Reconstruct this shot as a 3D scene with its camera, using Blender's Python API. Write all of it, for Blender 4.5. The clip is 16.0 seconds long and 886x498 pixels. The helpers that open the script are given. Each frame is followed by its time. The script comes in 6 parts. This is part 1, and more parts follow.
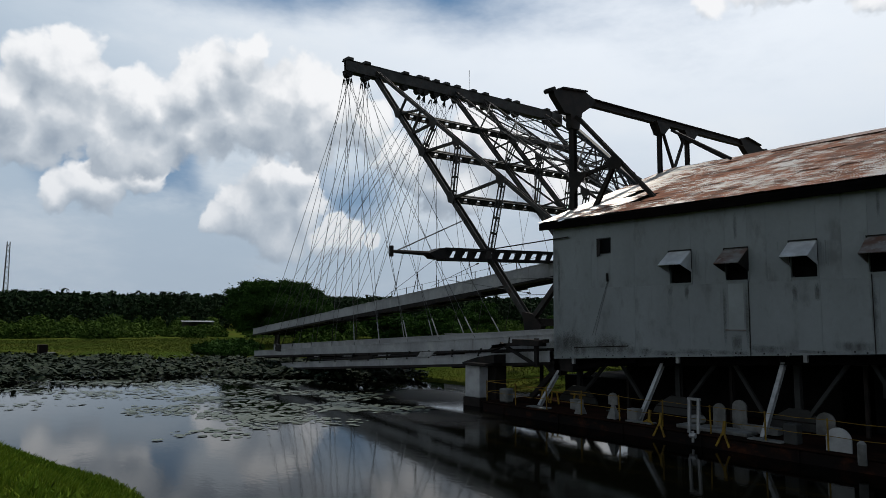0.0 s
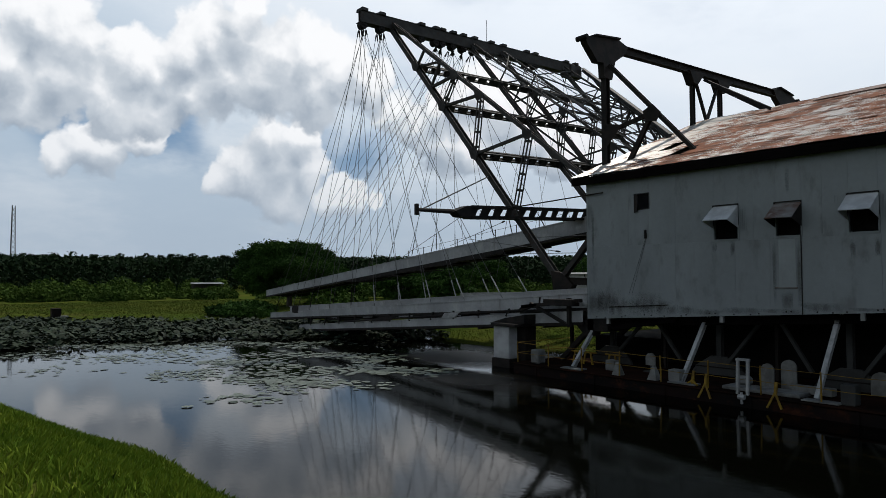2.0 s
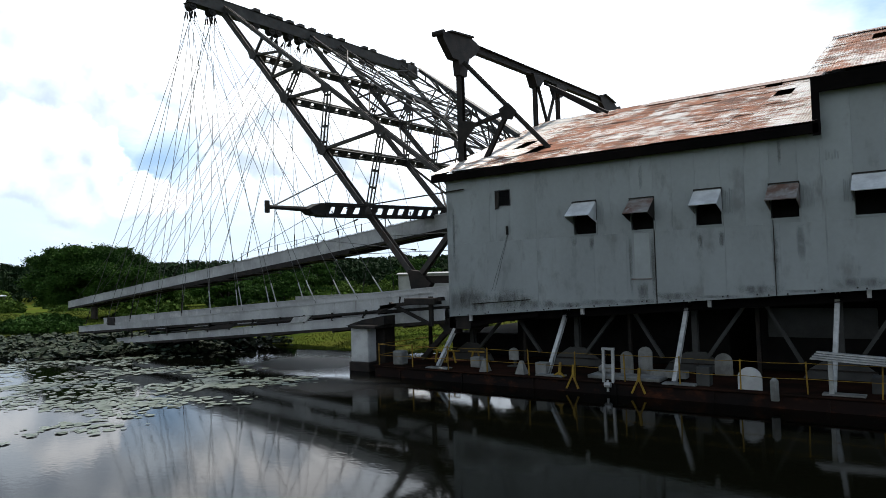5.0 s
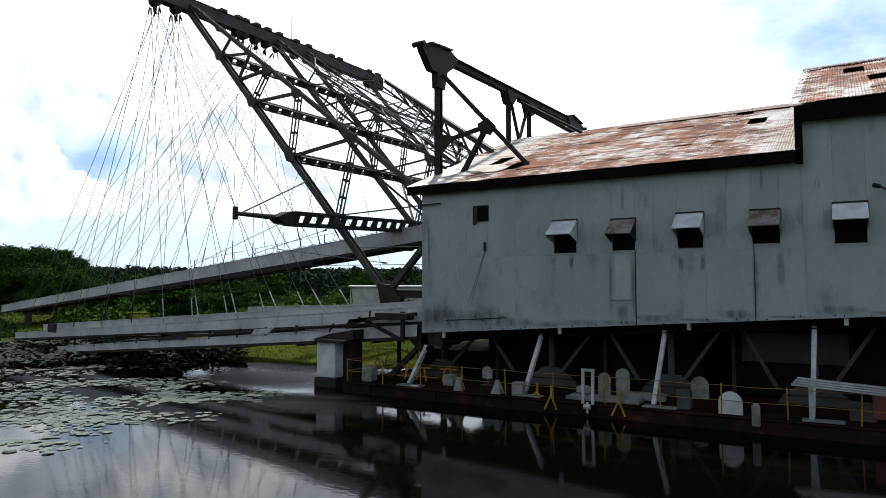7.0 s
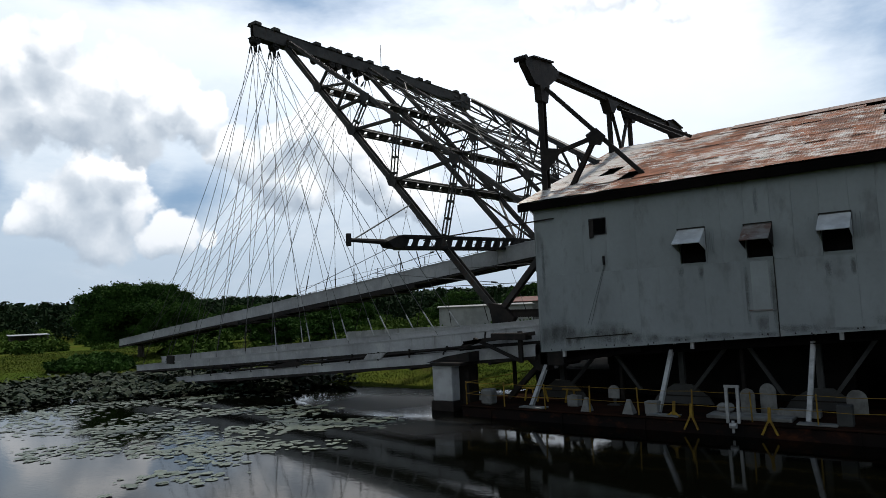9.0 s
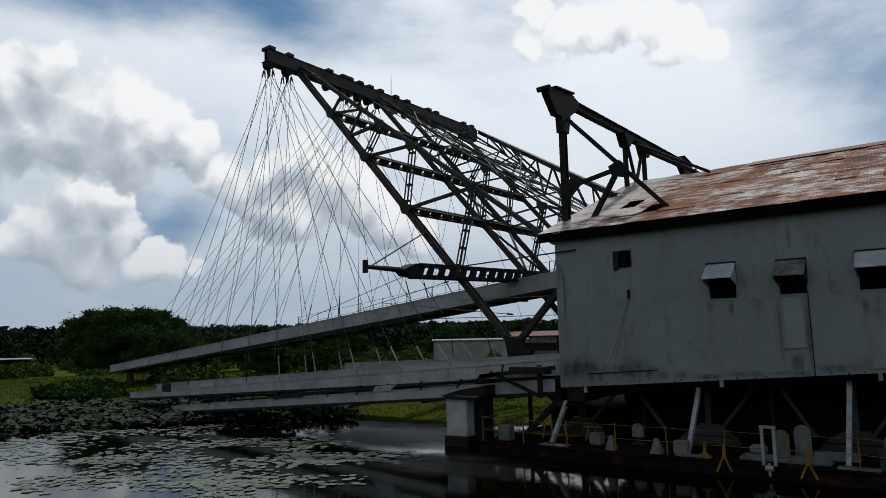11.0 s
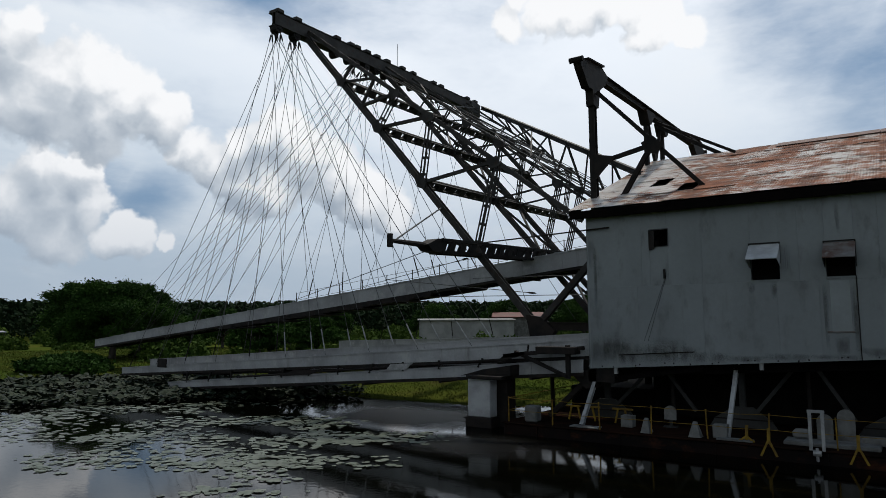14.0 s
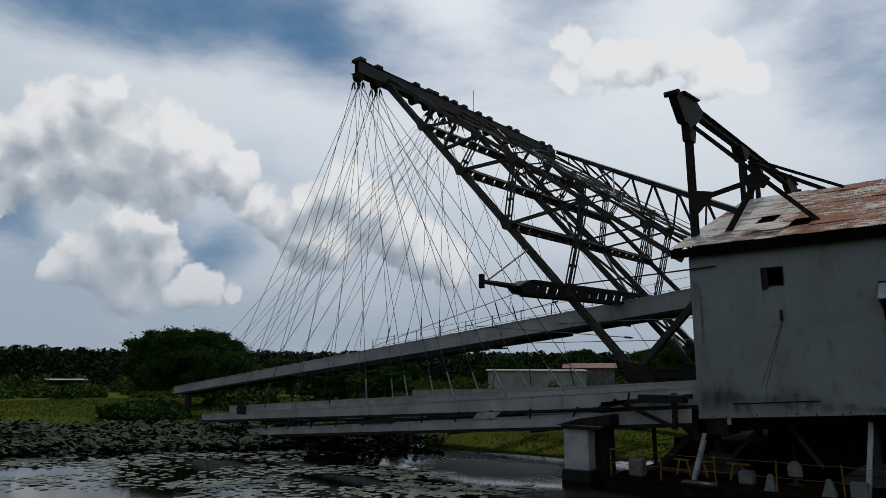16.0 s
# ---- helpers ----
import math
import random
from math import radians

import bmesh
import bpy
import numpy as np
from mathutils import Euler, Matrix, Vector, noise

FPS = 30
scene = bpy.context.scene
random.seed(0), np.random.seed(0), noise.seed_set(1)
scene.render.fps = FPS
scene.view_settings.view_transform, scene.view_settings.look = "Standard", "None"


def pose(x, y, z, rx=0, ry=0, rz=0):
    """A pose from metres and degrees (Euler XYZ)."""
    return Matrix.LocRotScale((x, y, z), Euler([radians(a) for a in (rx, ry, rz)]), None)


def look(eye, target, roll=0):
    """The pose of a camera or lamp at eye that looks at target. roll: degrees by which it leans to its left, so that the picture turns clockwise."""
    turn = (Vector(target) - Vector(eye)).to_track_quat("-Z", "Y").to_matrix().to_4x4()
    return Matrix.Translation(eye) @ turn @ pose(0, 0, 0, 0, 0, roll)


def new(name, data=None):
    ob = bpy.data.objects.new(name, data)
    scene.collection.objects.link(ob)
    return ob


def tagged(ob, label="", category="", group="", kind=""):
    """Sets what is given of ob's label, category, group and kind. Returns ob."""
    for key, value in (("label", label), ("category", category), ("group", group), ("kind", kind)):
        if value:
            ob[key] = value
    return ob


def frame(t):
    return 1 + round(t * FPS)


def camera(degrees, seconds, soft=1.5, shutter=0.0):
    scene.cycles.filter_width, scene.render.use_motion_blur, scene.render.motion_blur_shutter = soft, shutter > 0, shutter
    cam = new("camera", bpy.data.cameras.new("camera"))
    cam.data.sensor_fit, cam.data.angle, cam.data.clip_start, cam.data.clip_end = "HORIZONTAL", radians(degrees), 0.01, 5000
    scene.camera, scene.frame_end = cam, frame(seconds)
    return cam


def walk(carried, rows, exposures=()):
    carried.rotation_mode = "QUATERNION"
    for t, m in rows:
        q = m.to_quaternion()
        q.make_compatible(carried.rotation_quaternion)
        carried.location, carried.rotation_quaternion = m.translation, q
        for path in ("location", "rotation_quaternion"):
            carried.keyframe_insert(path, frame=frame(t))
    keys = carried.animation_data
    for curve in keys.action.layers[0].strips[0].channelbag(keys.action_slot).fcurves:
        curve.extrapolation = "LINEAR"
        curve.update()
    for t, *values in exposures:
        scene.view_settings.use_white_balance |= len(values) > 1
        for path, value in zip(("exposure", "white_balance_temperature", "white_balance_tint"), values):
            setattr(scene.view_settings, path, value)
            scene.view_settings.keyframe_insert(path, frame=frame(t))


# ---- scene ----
cam = camera(66.8, 16.0, 0.5)
# seconds, eye x y z, heading, tilt, roll
PATH = [
    (0, 20.73, -23.49, 4.27, 50.79, 5.91, 0.53),
    (0.5, 20.38, -23.55, 4.25, 49.17, 6.60, -1.03),
    (1, 19.99, -23.58, 4.25, 47.00, 5.13, -2.50),
    (1.5, 19.57, -23.59, 4.29, 48.96, 4.44, 0.68),
    (2, 19.15, -23.65, 4.31, 51.09, 2.45, -0.06),
    (2.5, 18.76, -23.74, 4.29, 50.29, 4.87, -2.18),
    (3, 18.42, -23.83, 4.27, 45.15, 5.94, 0.54),
    (3.5, 18.04, -23.90, 4.28, 44.10, 2.37, -0.32),
    (4, 17.65, -23.99, 4.28, 40.79, 2.60, -1.34),
    (4.5, 17.31, -24.06, 4.25, 37.09, 2.38, -1.08),
    (5, 16.98, -24.09, 4.23, 35.59, 2.40, -1.69),
    (5.2, 16.84, -24.10, 4.23, 34.03, 2.57, -2.97),
    (7.3, 15.38, -24.28, 4.34, 30.77, 3.57, 0.04),
    (7.5, 15.22, -24.30, 4.36, 29.40, 2.75, -1.79),
    (8, 14.86, -24.41, 4.39, 33.93, 4.29, -1.14),
    (8.5, 14.46, -24.53, 4.40, 36.73, 4.39, -1.87),
    (9, 14.07, -24.68, 4.39, 37.52, 5.24, -2.44),
    (9.2, 13.93, -24.72, 4.38, 39.05, 5.47, -0.54),
    (11.3, 12.40, -24.91, 4.29, 35.75, 8.64, -0.81),
    (11.5, 12.24, -24.93, 4.28, 34.18, 8.52, 0.58),
    (12, 11.85, -25.02, 4.28, 34.07, 7.83, -1.19),
    (12.5, 11.46, -25.10, 4.29, 34.60, 10.54, -3.35),
    (13, 11.08, -25.18, 4.27, 35.63, 8.43, 0.05),
    (13.5, 10.68, -25.24, 4.27, 34.56, 6.29, -1.34),
    (14, 10.28, -25.27, 4.24, 34.26, 6.39, -0.19),
    (14.5, 9.91, -25.27, 4.18, 33.62, 6.72, 2.51),
    (15, 9.52, -25.25, 4.11, 33.70, 6.19, -0.20),
    (15.5, 9.13, -25.26, 4.04, 36.52, 9.31, -1.23),
    (16, 8.73, -25.26, 3.96, 39.43, 10.76, 0.21),
]
EXPOSURES = [(0, -0.52), (0.5, -0.62), (1, -0.56), (1.5, -0.50), (2.5, -0.37), (3.5, -0.16), (4, 0.05), (4.5, 0.22), (5, 0.60), (7.5, 0.55), (8, 0.41), (8.5, 0.09), (9, -0.13), (11.5, -0.60), (12.5, -0.66), (13.5, -0.58), (14, -0.48), (15, -0.52), (15.5, -0.67), (16, -0.78)]
walk(cam, [(t, pose(x, y, z, 90 + tilt, 0, head) @ pose(0, 0, 0, 0, 0, roll)) for t, x, y, z, head, tilt, roll in PATH], EXPOSURES)
# ---- end of walk ----
# ---- light ----
world = bpy.data.worlds.new("sky")
scene.world = world
world.use_nodes = True


def cloud_world():
    nt = world.node_tree
    nt.nodes.clear()
    out = nt.nodes.new("ShaderNodeOutputWorld")
    bg = nt.nodes.new("ShaderNodeBackground")
    nt.links.new(bg.outputs[0], out.inputs[0])
    sky = nt.nodes.new("ShaderNodeTexSky")
    sky.sky_type = "NISHITA"
    sky.sun_disc = False
    sky.sun_elevation = radians(SUN_UP)
    sky.sun_rotation = radians(SUN_ROUND)
    coord = nt.nodes.new("ShaderNodeTexCoord")

    def math_node(op, a, b=None, clamp=False):
        n = nt.nodes.new("ShaderNodeMath")
        n.operation, n.use_clamp = op, clamp
        for k, v in enumerate((a, b)):
            if v is None:
                continue
            if isinstance(v, (int, float)):
                n.inputs[k].default_value = v
            else:
                nt.links.new(v, n.inputs[k])
        return n.outputs[0]

    def noise_node(scale, detail, rough, stretch=1.0, offset=(0, 0, 0)):
        m = nt.nodes.new("ShaderNodeMapping")
        m.inputs["Scale"].default_value = (1, 1, stretch)
        m.inputs["Location"].default_value = offset
        nt.links.new(coord.outputs["Generated"], m.inputs[0])
        n = nt.nodes.new("ShaderNodeTexNoise")
        n.inputs["Scale"].default_value = scale
        n.inputs["Detail"].default_value = detail
        n.inputs["Roughness"].default_value = rough
        nt.links.new(m.outputs[0], n.inputs["Vector"])
        return n.outputs["Fac"]

    def ramp(value, low, high):
        n = nt.nodes.new("ShaderNodeMapRange")
        n.interpolation_type = "SMOOTHSTEP"
        n.inputs["From Min"].default_value, n.inputs["From Max"].default_value = low, high
        nt.links.new(value, n.inputs["Value"])
        return n.outputs["Result"]

    def mix(f, a, b):
        n = nt.nodes.new("ShaderNodeMix")
        n.data_type = "RGBA"
        for key, v in (("Factor", f), ("A", a), ("B", b)):
            socket = [s for s in n.inputs if s.name == key and (s.type == "RGBA" or key == "Factor" and s.type == "VALUE")][0]
            if isinstance(v, float):
                socket.default_value = v
            elif isinstance(v, tuple):
                socket.default_value = (*v, 1)
            else:
                nt.links.new(v, socket)
        return [s for s in n.outputs if s.type == "RGBA"][0]

    def vec(op, a, b):
        n = nt.nodes.new("ShaderNodeVectorMath")
        n.operation = op
        for k, v in enumerate((a, b)):
            if isinstance(v, tuple):
                n.inputs[k].default_value = v
            else:
                nt.links.new(v, n.inputs[k])
        return n.outputs["Value" if op in ("DISTANCE", "DOT_PRODUCT") else "Vector"]

    def lobes(at, centres, wide=1.42):
        """How deep a direction lies in any of the given cloud lobes."""
        total = None
        for x, y, z, r in centres:
            near = math_node("SUBTRACT", 1.0, math_node("DIVIDE", vec("DISTANCE", at, (x, y, z)), r * wide))
            if total is None:
                total = near
                continue
            n = nt.nodes.new("ShaderNodeMath")
            n.operation = "SMOOTH_MAX"
            nt.links.new(total, n.inputs[0])
            nt.links.new(near, n.inputs[1])
            n.inputs[2].default_value = 0.22
            total = n.outputs[0]
        return total

    def puffs(at, scale, detail):
        """Rounded swellings with creases between them."""
        n = nt.nodes.new("ShaderNodeTexVoronoi")
        n.normalize = True
        n.inputs["Scale"].default_value, n.inputs["Detail"].default_value, n.inputs["Roughness"].default_value = scale, detail, 0.5
        nt.links.new(at, n.inputs["Vector"])
        return math_node("MULTIPLY", math_node("SUBTRACT", 0.30, n.outputs["Distance"]), 2.4)

    here = coord.outputs["Generated"]
    sep = nt.nodes.new("ShaderNodeSeparateXYZ")
    nt.links.new(here, sep.inputs[0])
    scaled = nt.nodes.new("ShaderNodeVectorMath")
    scaled.operation = "SCALE"
    nt.links.new(sky.outputs[0], scaled.inputs[0])
    scaled.inputs["Scale"].default_value = 0.065
    # high veil, thin in the blue gaps, brighter towards the sun
    gaps = None
    wide_wind = nt.nodes.new("ShaderNodeTexNoise")
    wide_wind.inputs["Scale"].default_value, wide_wind.inputs["Detail"].default_value = 3.0, 5.0
    nt.links.new(here, wide_wind.inputs["Vector"])
    drawn = vec("ADD", here, vec("MULTIPLY", vec("SUBTRACT", wide_wind.outputs["Color"], (0.5, 0.5, 0.5)), (0.22, 0.22, 0.10)))
    for x, y, z, r, deep in BLUE_GAPS:
        near = math_node("MULTIPLY", ramp(vec("DISTANCE", drawn, (x, y, z)), r * 1.4, r * 0.2), deep)
        gaps = near if gaps is None else math_node("MAXIMUM", gaps, near)
    # a wide clear band overhead, on the stern side
    split = nt.nodes.new("ShaderNodeSeparateXYZ")
    nt.links.new(drawn, split.inputs[0])
    band = math_node("MULTIPLY", ramp(split.outputs["Z"], 0.37, 0.47), ramp(split.outputs["X"], -0.50, -0.70))
    gaps = math_node("MAXIMUM", gaps, band)
    streak = noise_node(3.2, 6, 0.6, 2.6, (0.3, 0.1, 0.35))
    thick = math_node("SUBTRACT", math_node("ADD", math_node("MULTIPLY", streak, 1.0), 0.36), math_node("MULTIPLY", gaps, 0.72))
    veil_mask = math_node("MULTIPLY", ramp(thick, 0.12, 0.85), math_node("MULTIPLY", math_node("MAXIMUM", ramp(sep.outputs["Y"], -0.45, 0.15), 0.42), ramp(sep.outputs["Z"], 0.9, 0.55)))
    sunward = ramp(vec("DOT_PRODUCT", here, tuple(SUN_DIR)), 0.42, 0.86)
    veil = mix(sunward, (0.50, 0.62, 0.75), (1.06, 1.12, 1.20))
    veil = mix(math_node("MULTIPLY", ramp(streak, 0.45, 0.75), 0.5), veil, (1.00, 1.04, 1.08))
    blue = mix(0.75, scaled.outputs[0], (0.10, 0.265, 0.50))
    # Unseen sky at negative y is greyed to light the near side neutrally.
    blue = mix(ramp(sep.outputs["Y"], 0.1, -0.5), blue, (0.29, 0.32, 0.36))
    base = mix(veil_mask, blue, veil)
    # heaped clouds, white above and grey below, crisp where they swell and torn where they thin out
    wind = nt.nodes.new("ShaderNodeTexNoise")
    wind.inputs["Scale"].default_value, wind.inputs["Detail"].default_value, wind.inputs["Roughness"].default_value = 16.0, 4.0, 0.55
    nt.links.new(here, wind.inputs["Vector"])
    torn = vec("ADD", here, vec("MULTIPLY", vec("SUBTRACT", wind.outputs["Color"], (0.5, 0.5, 0.5)), (0.050, 0.050, 0.045)))
    lifted = vec("ADD", torn, (0.012, 0.005, 0.034))
    final = base
    for centres, lift in CLOUDS:
        deep = lobes(torn, centres)
        above = lobes(lifted, centres)
        puff = math_node("ADD", puffs(torn, 14.0, 2.6), math_node("MULTIPLY", puffs(torn, 44.0, 2.0), 0.25))
        puff_above = math_node("ADD", puffs(lifted, 14.0, 2.6), math_node("MULTIPLY", puffs(lifted, 44.0, 2.0), 0.25))
        body = math_node("ADD", deep, math_node("ADD", math_node("MULTIPLY", puff, 0.70), math_node("MULTIPLY", math_node("SUBTRACT", wind.outputs["Fac"], 0.5), 0.7)))
        mask = ramp(body, -0.02, 0.27)
        slope = math_node("ADD", math_node("MULTIPLY", math_node("SUBTRACT", deep, above), 0.62), math_node("MULTIPLY", math_node("SUBTRACT", puff, puff_above), 0.36))
        shade = math_node("ADD", slope, math_node("MULTIPLY", math_node("SUBTRACT", wind.outputs["Fac"], 0.5), 0.8))
        shade = math_node("SUBTRACT", shade, math_node("MULTIPLY", math_node("MAXIMUM", above, 0.0), 0.16))
        shade = math_node("ADD", shade, lift)
        grey = mix(ramp(shade, -0.60, 0.0), (0.38, 0.45, 0.54), (0.64, 0.70, 0.77))
        cloud = mix(ramp(shade, -0.14, 0.46), grey, (1.10, 1.11, 1.13))
        final = mix(math_node("MULTIPLY", mask, 0.96), final, cloud)
    haze = ramp(sep.outputs["Z"], 0.26, 0.0)
    final = mix(math_node("MULTIPLY", haze, 0.62), final, (0.42, 0.50, 0.60))
    nt.links.new(final, bg.inputs["Color"])
    bg.inputs["Strength"].default_value = SKY_POWER


SUN_UP, SUN_ROUND, SKY_POWER = 62.0, -25.0, 1.2
# the sun stands high beyond the dredge, a little to its stern
SUN_DIR = Vector((math.cos(radians(SUN_UP)) * math.sin(radians(SUN_ROUND)), math.cos(radians(SUN_UP)) * math.cos(radians(SUN_ROUND)), math.sin(radians(SUN_UP))))
# gaps in the veil and heaped clouds: direction and size
BLUE_GAPS = [(-0.932, 0.308, 0.192, 0.06, 0.9), (-0.962, 0.20, 0.20, 0.06, 0.8), (-0.865, 0.46, 0.185, 0.06, 0.7), (-0.835, 0.525, 0.165, 0.06, 0.75),
             (-0.07, 0.92, 0.39, 0.13, 0.62), (-0.02, 0.95, 0.31, 0.10, 0.6), (0.06, 0.94, 0.34, 0.14, 0.6), (-0.155, 0.877, 0.49, 0.09, 0.6), (-0.38, 0.74, 0.57, 0.14, 0.6)]
TOWER = [(-0.865, 0.347, 0.363, 0.013), (-0.856, 0.363, 0.367, 0.018), (-0.888, 0.321, 0.329, 0.033), (-0.904, 0.297, 0.307, 0.025), (-0.874, 0.355, 0.331, 0.037), (-0.859, 0.398, 0.321, 0.038), (-0.841, 0.442, 0.313, 0.037), (-0.826, 0.479, 0.297, 0.035), (-0.812, 0.514, 0.277, 0.030), (-0.876, 0.389, 0.285, 0.053), (-0.848, 0.453, 0.275, 0.047), (-0.897, 0.341, 0.281, 0.045), (-0.929, 0.240, 0.283, 0.032), (-0.925, 0.264, 0.274, 0.018), (-0.939, 0.155, 0.306, 0.036), (-0.943, 0.119, 0.311, 0.032), (-0.959, 0.098, 0.267, 0.035), (-0.955, 0.150, 0.255, 0.043), (-0.948, 0.211, 0.238, 0.038), (-0.970, 0.116, 0.213, 0.032), (-0.938, 0.261, 0.229, 0.036), (-0.920, 0.300, 0.251, 0.033)]
LOW_HEAPS = [(-0.948, 0.253, 0.192, 0.025), (-0.966, 0.195, 0.171, 0.029), (-0.976, 0.152, 0.155, 0.020), (-0.927, 0.351, 0.133, 0.022), (-0.910, 0.385, 0.154, 0.033), (-0.890, 0.427, 0.163, 0.036), (-0.876, 0.456, 0.157, 0.028), (-0.893, 0.406, 0.195, 0.030), (-0.875, 0.442, 0.197, 0.024), (-0.897, 0.426, 0.116, 0.034)]
STERN_HEAPS = [(-0.796, 0.556, 0.240, 0.028), (-0.780, 0.582, 0.228, 0.031), (-0.758, 0.603, 0.249, 0.028), (-0.734, 0.627, 0.262, 0.032), (-0.712, 0.650, 0.265, 0.032), (-0.696, 0.678, 0.238, 0.041), (-0.672, 0.711, 0.207, 0.040), (-0.762, 0.616, 0.200, 0.040), (-0.732, 0.653, 0.192, 0.040), (-0.647, 0.741, 0.181, 0.037), (-0.618, 0.769, 0.163, 0.033), (-0.860, 0.496, 0.119, 0.020), (-0.849, 0.517, 0.109, 0.021), (-0.834, 0.540, 0.111, 0.013)]
HIGH_HEAP = [(-0.436, 0.796, 0.420, 0.028), (-0.412, 0.790, 0.454, 0.028), (-0.381, 0.815, 0.436, 0.034), (-0.347, 0.833, 0.431, 0.034), (-0.309, 0.846, 0.435, 0.032), (-0.268, 0.864, 0.425, 0.030), (-0.237, 0.881, 0.409, 0.031), (-0.206, 0.897, 0.392, 0.021), (-0.262, 0.881, 0.394, 0.029)]
# Clouds added out of view; those at negative y brighten the near wall.
UNSEEN_HEAPS = [(0.35, 0.88, 0.32, 0.12), (0.8, 0.5, 0.25, 0.15), (0.6, -0.75, 0.25, 0.17), (-0.1, -0.92, 0.36, 0.18), (-0.6, -0.75, 0.25, 0.17), (-0.99, 0.03, 0.27, 0.06)]
CLOUDS = [(STERN_HEAPS, 0.0), ([(x, y, z, 0.84 * r) for x, y, z, r in HIGH_HEAP], 0.40), (LOW_HEAPS, -0.04), (TOWER + UNSEEN_HEAPS, 0.0)]
cloud_world()
sun_data = bpy.data.lights.new("sun", "SUN")
sun_data.energy, sun_data.angle, sun_data.color = 3.6, radians(2.0), (1.0, 0.94, 0.84)
sun = new("sun", sun_data)
sun.matrix_world = look(SUN_DIR * 100, (0, 0, 0))


# ---- materials ----
def material(name, colors, rough=0.7, metal=0.0, scale=1.0, stretch=(1, 1, 1), fine=0.15, bump=0.2, bump_scale=8.0, streak=None, per_object=0.0, spread=(0.35, 0.65), detail=6.0, per_island=0.0, spec=0.35):
    """A surface of two or three mixed colours, with grain, relief, and, if asked, running stains."""
    m = bpy.data.materials.new(name)
    m.use_nodes = True
    nt = m.node_tree
    bsdf = nt.nodes["Principled BSDF"]
    link = nt.links.new
    coord = nt.nodes.new("ShaderNodeTexCoord")

    def noise_at(sc, st, det=detail, ro=0.6):
        mp = nt.nodes.new("ShaderNodeMapping")
        mp.inputs["Scale"].default_value = st
        link(coord.outputs["Object"], mp.inputs[0])
        if per_object:
            info = nt.nodes.new("ShaderNodeObjectInfo")
            sc_n = nt.nodes.new("ShaderNodeMath")
            sc_n.operation = "MULTIPLY"
            sc_n.inputs[1].default_value = 40.0
            link(info.outputs["Random"], sc_n.inputs[0])
            link(sc_n.outputs[0], mp.inputs["Location"])
        n = nt.nodes.new("ShaderNodeTexNoise")
        n.inputs["Scale"].default_value, n.inputs["Detail"].default_value, n.inputs["Roughness"].default_value = sc, det, ro
        link(mp.outputs[0], n.inputs["Vector"])
        return n.outputs["Fac"]

    def mix(f, a, b, how="MIX"):
        n = nt.nodes.new("ShaderNodeMix")
        n.data_type, n.blend_type = "RGBA", how
        for key, v in (("Factor", f), ("A", a), ("B", b)):
            socket = [s for s in n.inputs if s.name == key and (s.type == "RGBA" or key == "Factor" and s.type == "VALUE")][0]
            if isinstance(v, float):
                socket.default_value = v
            elif isinstance(v, tuple):
                socket.default_value = (*v, 1)
            else:
                link(v, socket)
        return [s for s in n.outputs if s.type == "RGBA"][0]

    def ramp(v, low, high):
        n = nt.nodes.new("ShaderNodeMapRange")
        n.interpolation_type = "SMOOTHSTEP"
        n.inputs["From Min"].default_value, n.inputs["From Max"].default_value = low, high
        link(v, n.inputs["Value"])
        return n.outputs["Result"]

    def plus(a, b, times=1.0):
        n = nt.nodes.new("ShaderNodeMath")
        n.operation = "MULTIPLY_ADD"
        link(b, n.inputs[0])
        n.inputs[1].default_value = times
        link(a, n.inputs[2])
        return n.outputs[0]

    base = noise_at(scale, stretch)
    if per_object:
        info = nt.nodes.new("ShaderNodeObjectInfo")
        base = plus(base, info.outputs["Random"], per_object)
    if per_island:
        geo = nt.nodes.new("ShaderNodeNewGeometry")
        base = plus(base, geo.outputs["Random Per Island"], per_island)
    colour = mix(ramp(base, *spread), colors[0], colors[1])
    if len(colors) > 2:
        colour = mix(ramp(noise_at(scale * 2.7, stretch), 0.52, 0.72), colour, colors[2])
    if streak:
        tint, across, amount = streak
        colour = mix(ramp(noise_at(1.0, (across, across, 0.16), 5.0), 0.60 - amount, 0.86 - amount), colour, tint)
    grain = noise_at(bump_scale * 3, (1, 1, 1), 4.0)
    colour = mix(fine, colour, mix(grain, (0.0, 0.0, 0.0), (1.0, 1.0, 1.0)), "OVERLAY")
    link(colour, bsdf.inputs["Base Color"])
    bsdf.inputs["Roughness"].default_value = rough
    bsdf.inputs["Metallic"].default_value = metal
    bsdf.inputs["Specular IOR Level"].default_value = spec
    if bump:
        b = nt.nodes.new("ShaderNodeBump")
        b.inputs["Strength"].default_value = bump
        b.inputs["Distance"].default_value = 0.02
        link(noise_at(bump_scale, (1, 1, 1)), b.inputs["Height"])
        link(b.outputs[0], bsdf.inputs["Normal"])
    return m


WALL = material("weathered grey paint", [(0.196, 0.218, 0.224), (0.158, 0.176, 0.181), (0.118, 0.128, 0.130)], 0.6, 0, 0.55, (1, 1, 0.45), 0.10, 0.25, 2.0, ((0.085, 0.086, 0.083), 1.9, -0.03), spread=(0.22, 0.78), per_object=0.10)
PATCH = material("newer grey sheet", [(0.216, 0.239, 0.244), (0.182, 0.200, 0.204)], 0.6, 0, 0.8, (1, 1, 0.4), 0.10, 0.2, 2.0, ((0.10, 0.095, 0.085), 2.2, -0.04))
HOOD = material("bare zinc hood sheet", [(0.45, 0.47, 0.48), (0.34, 0.35, 0.36)], 0.5, 0.1, 2.2)
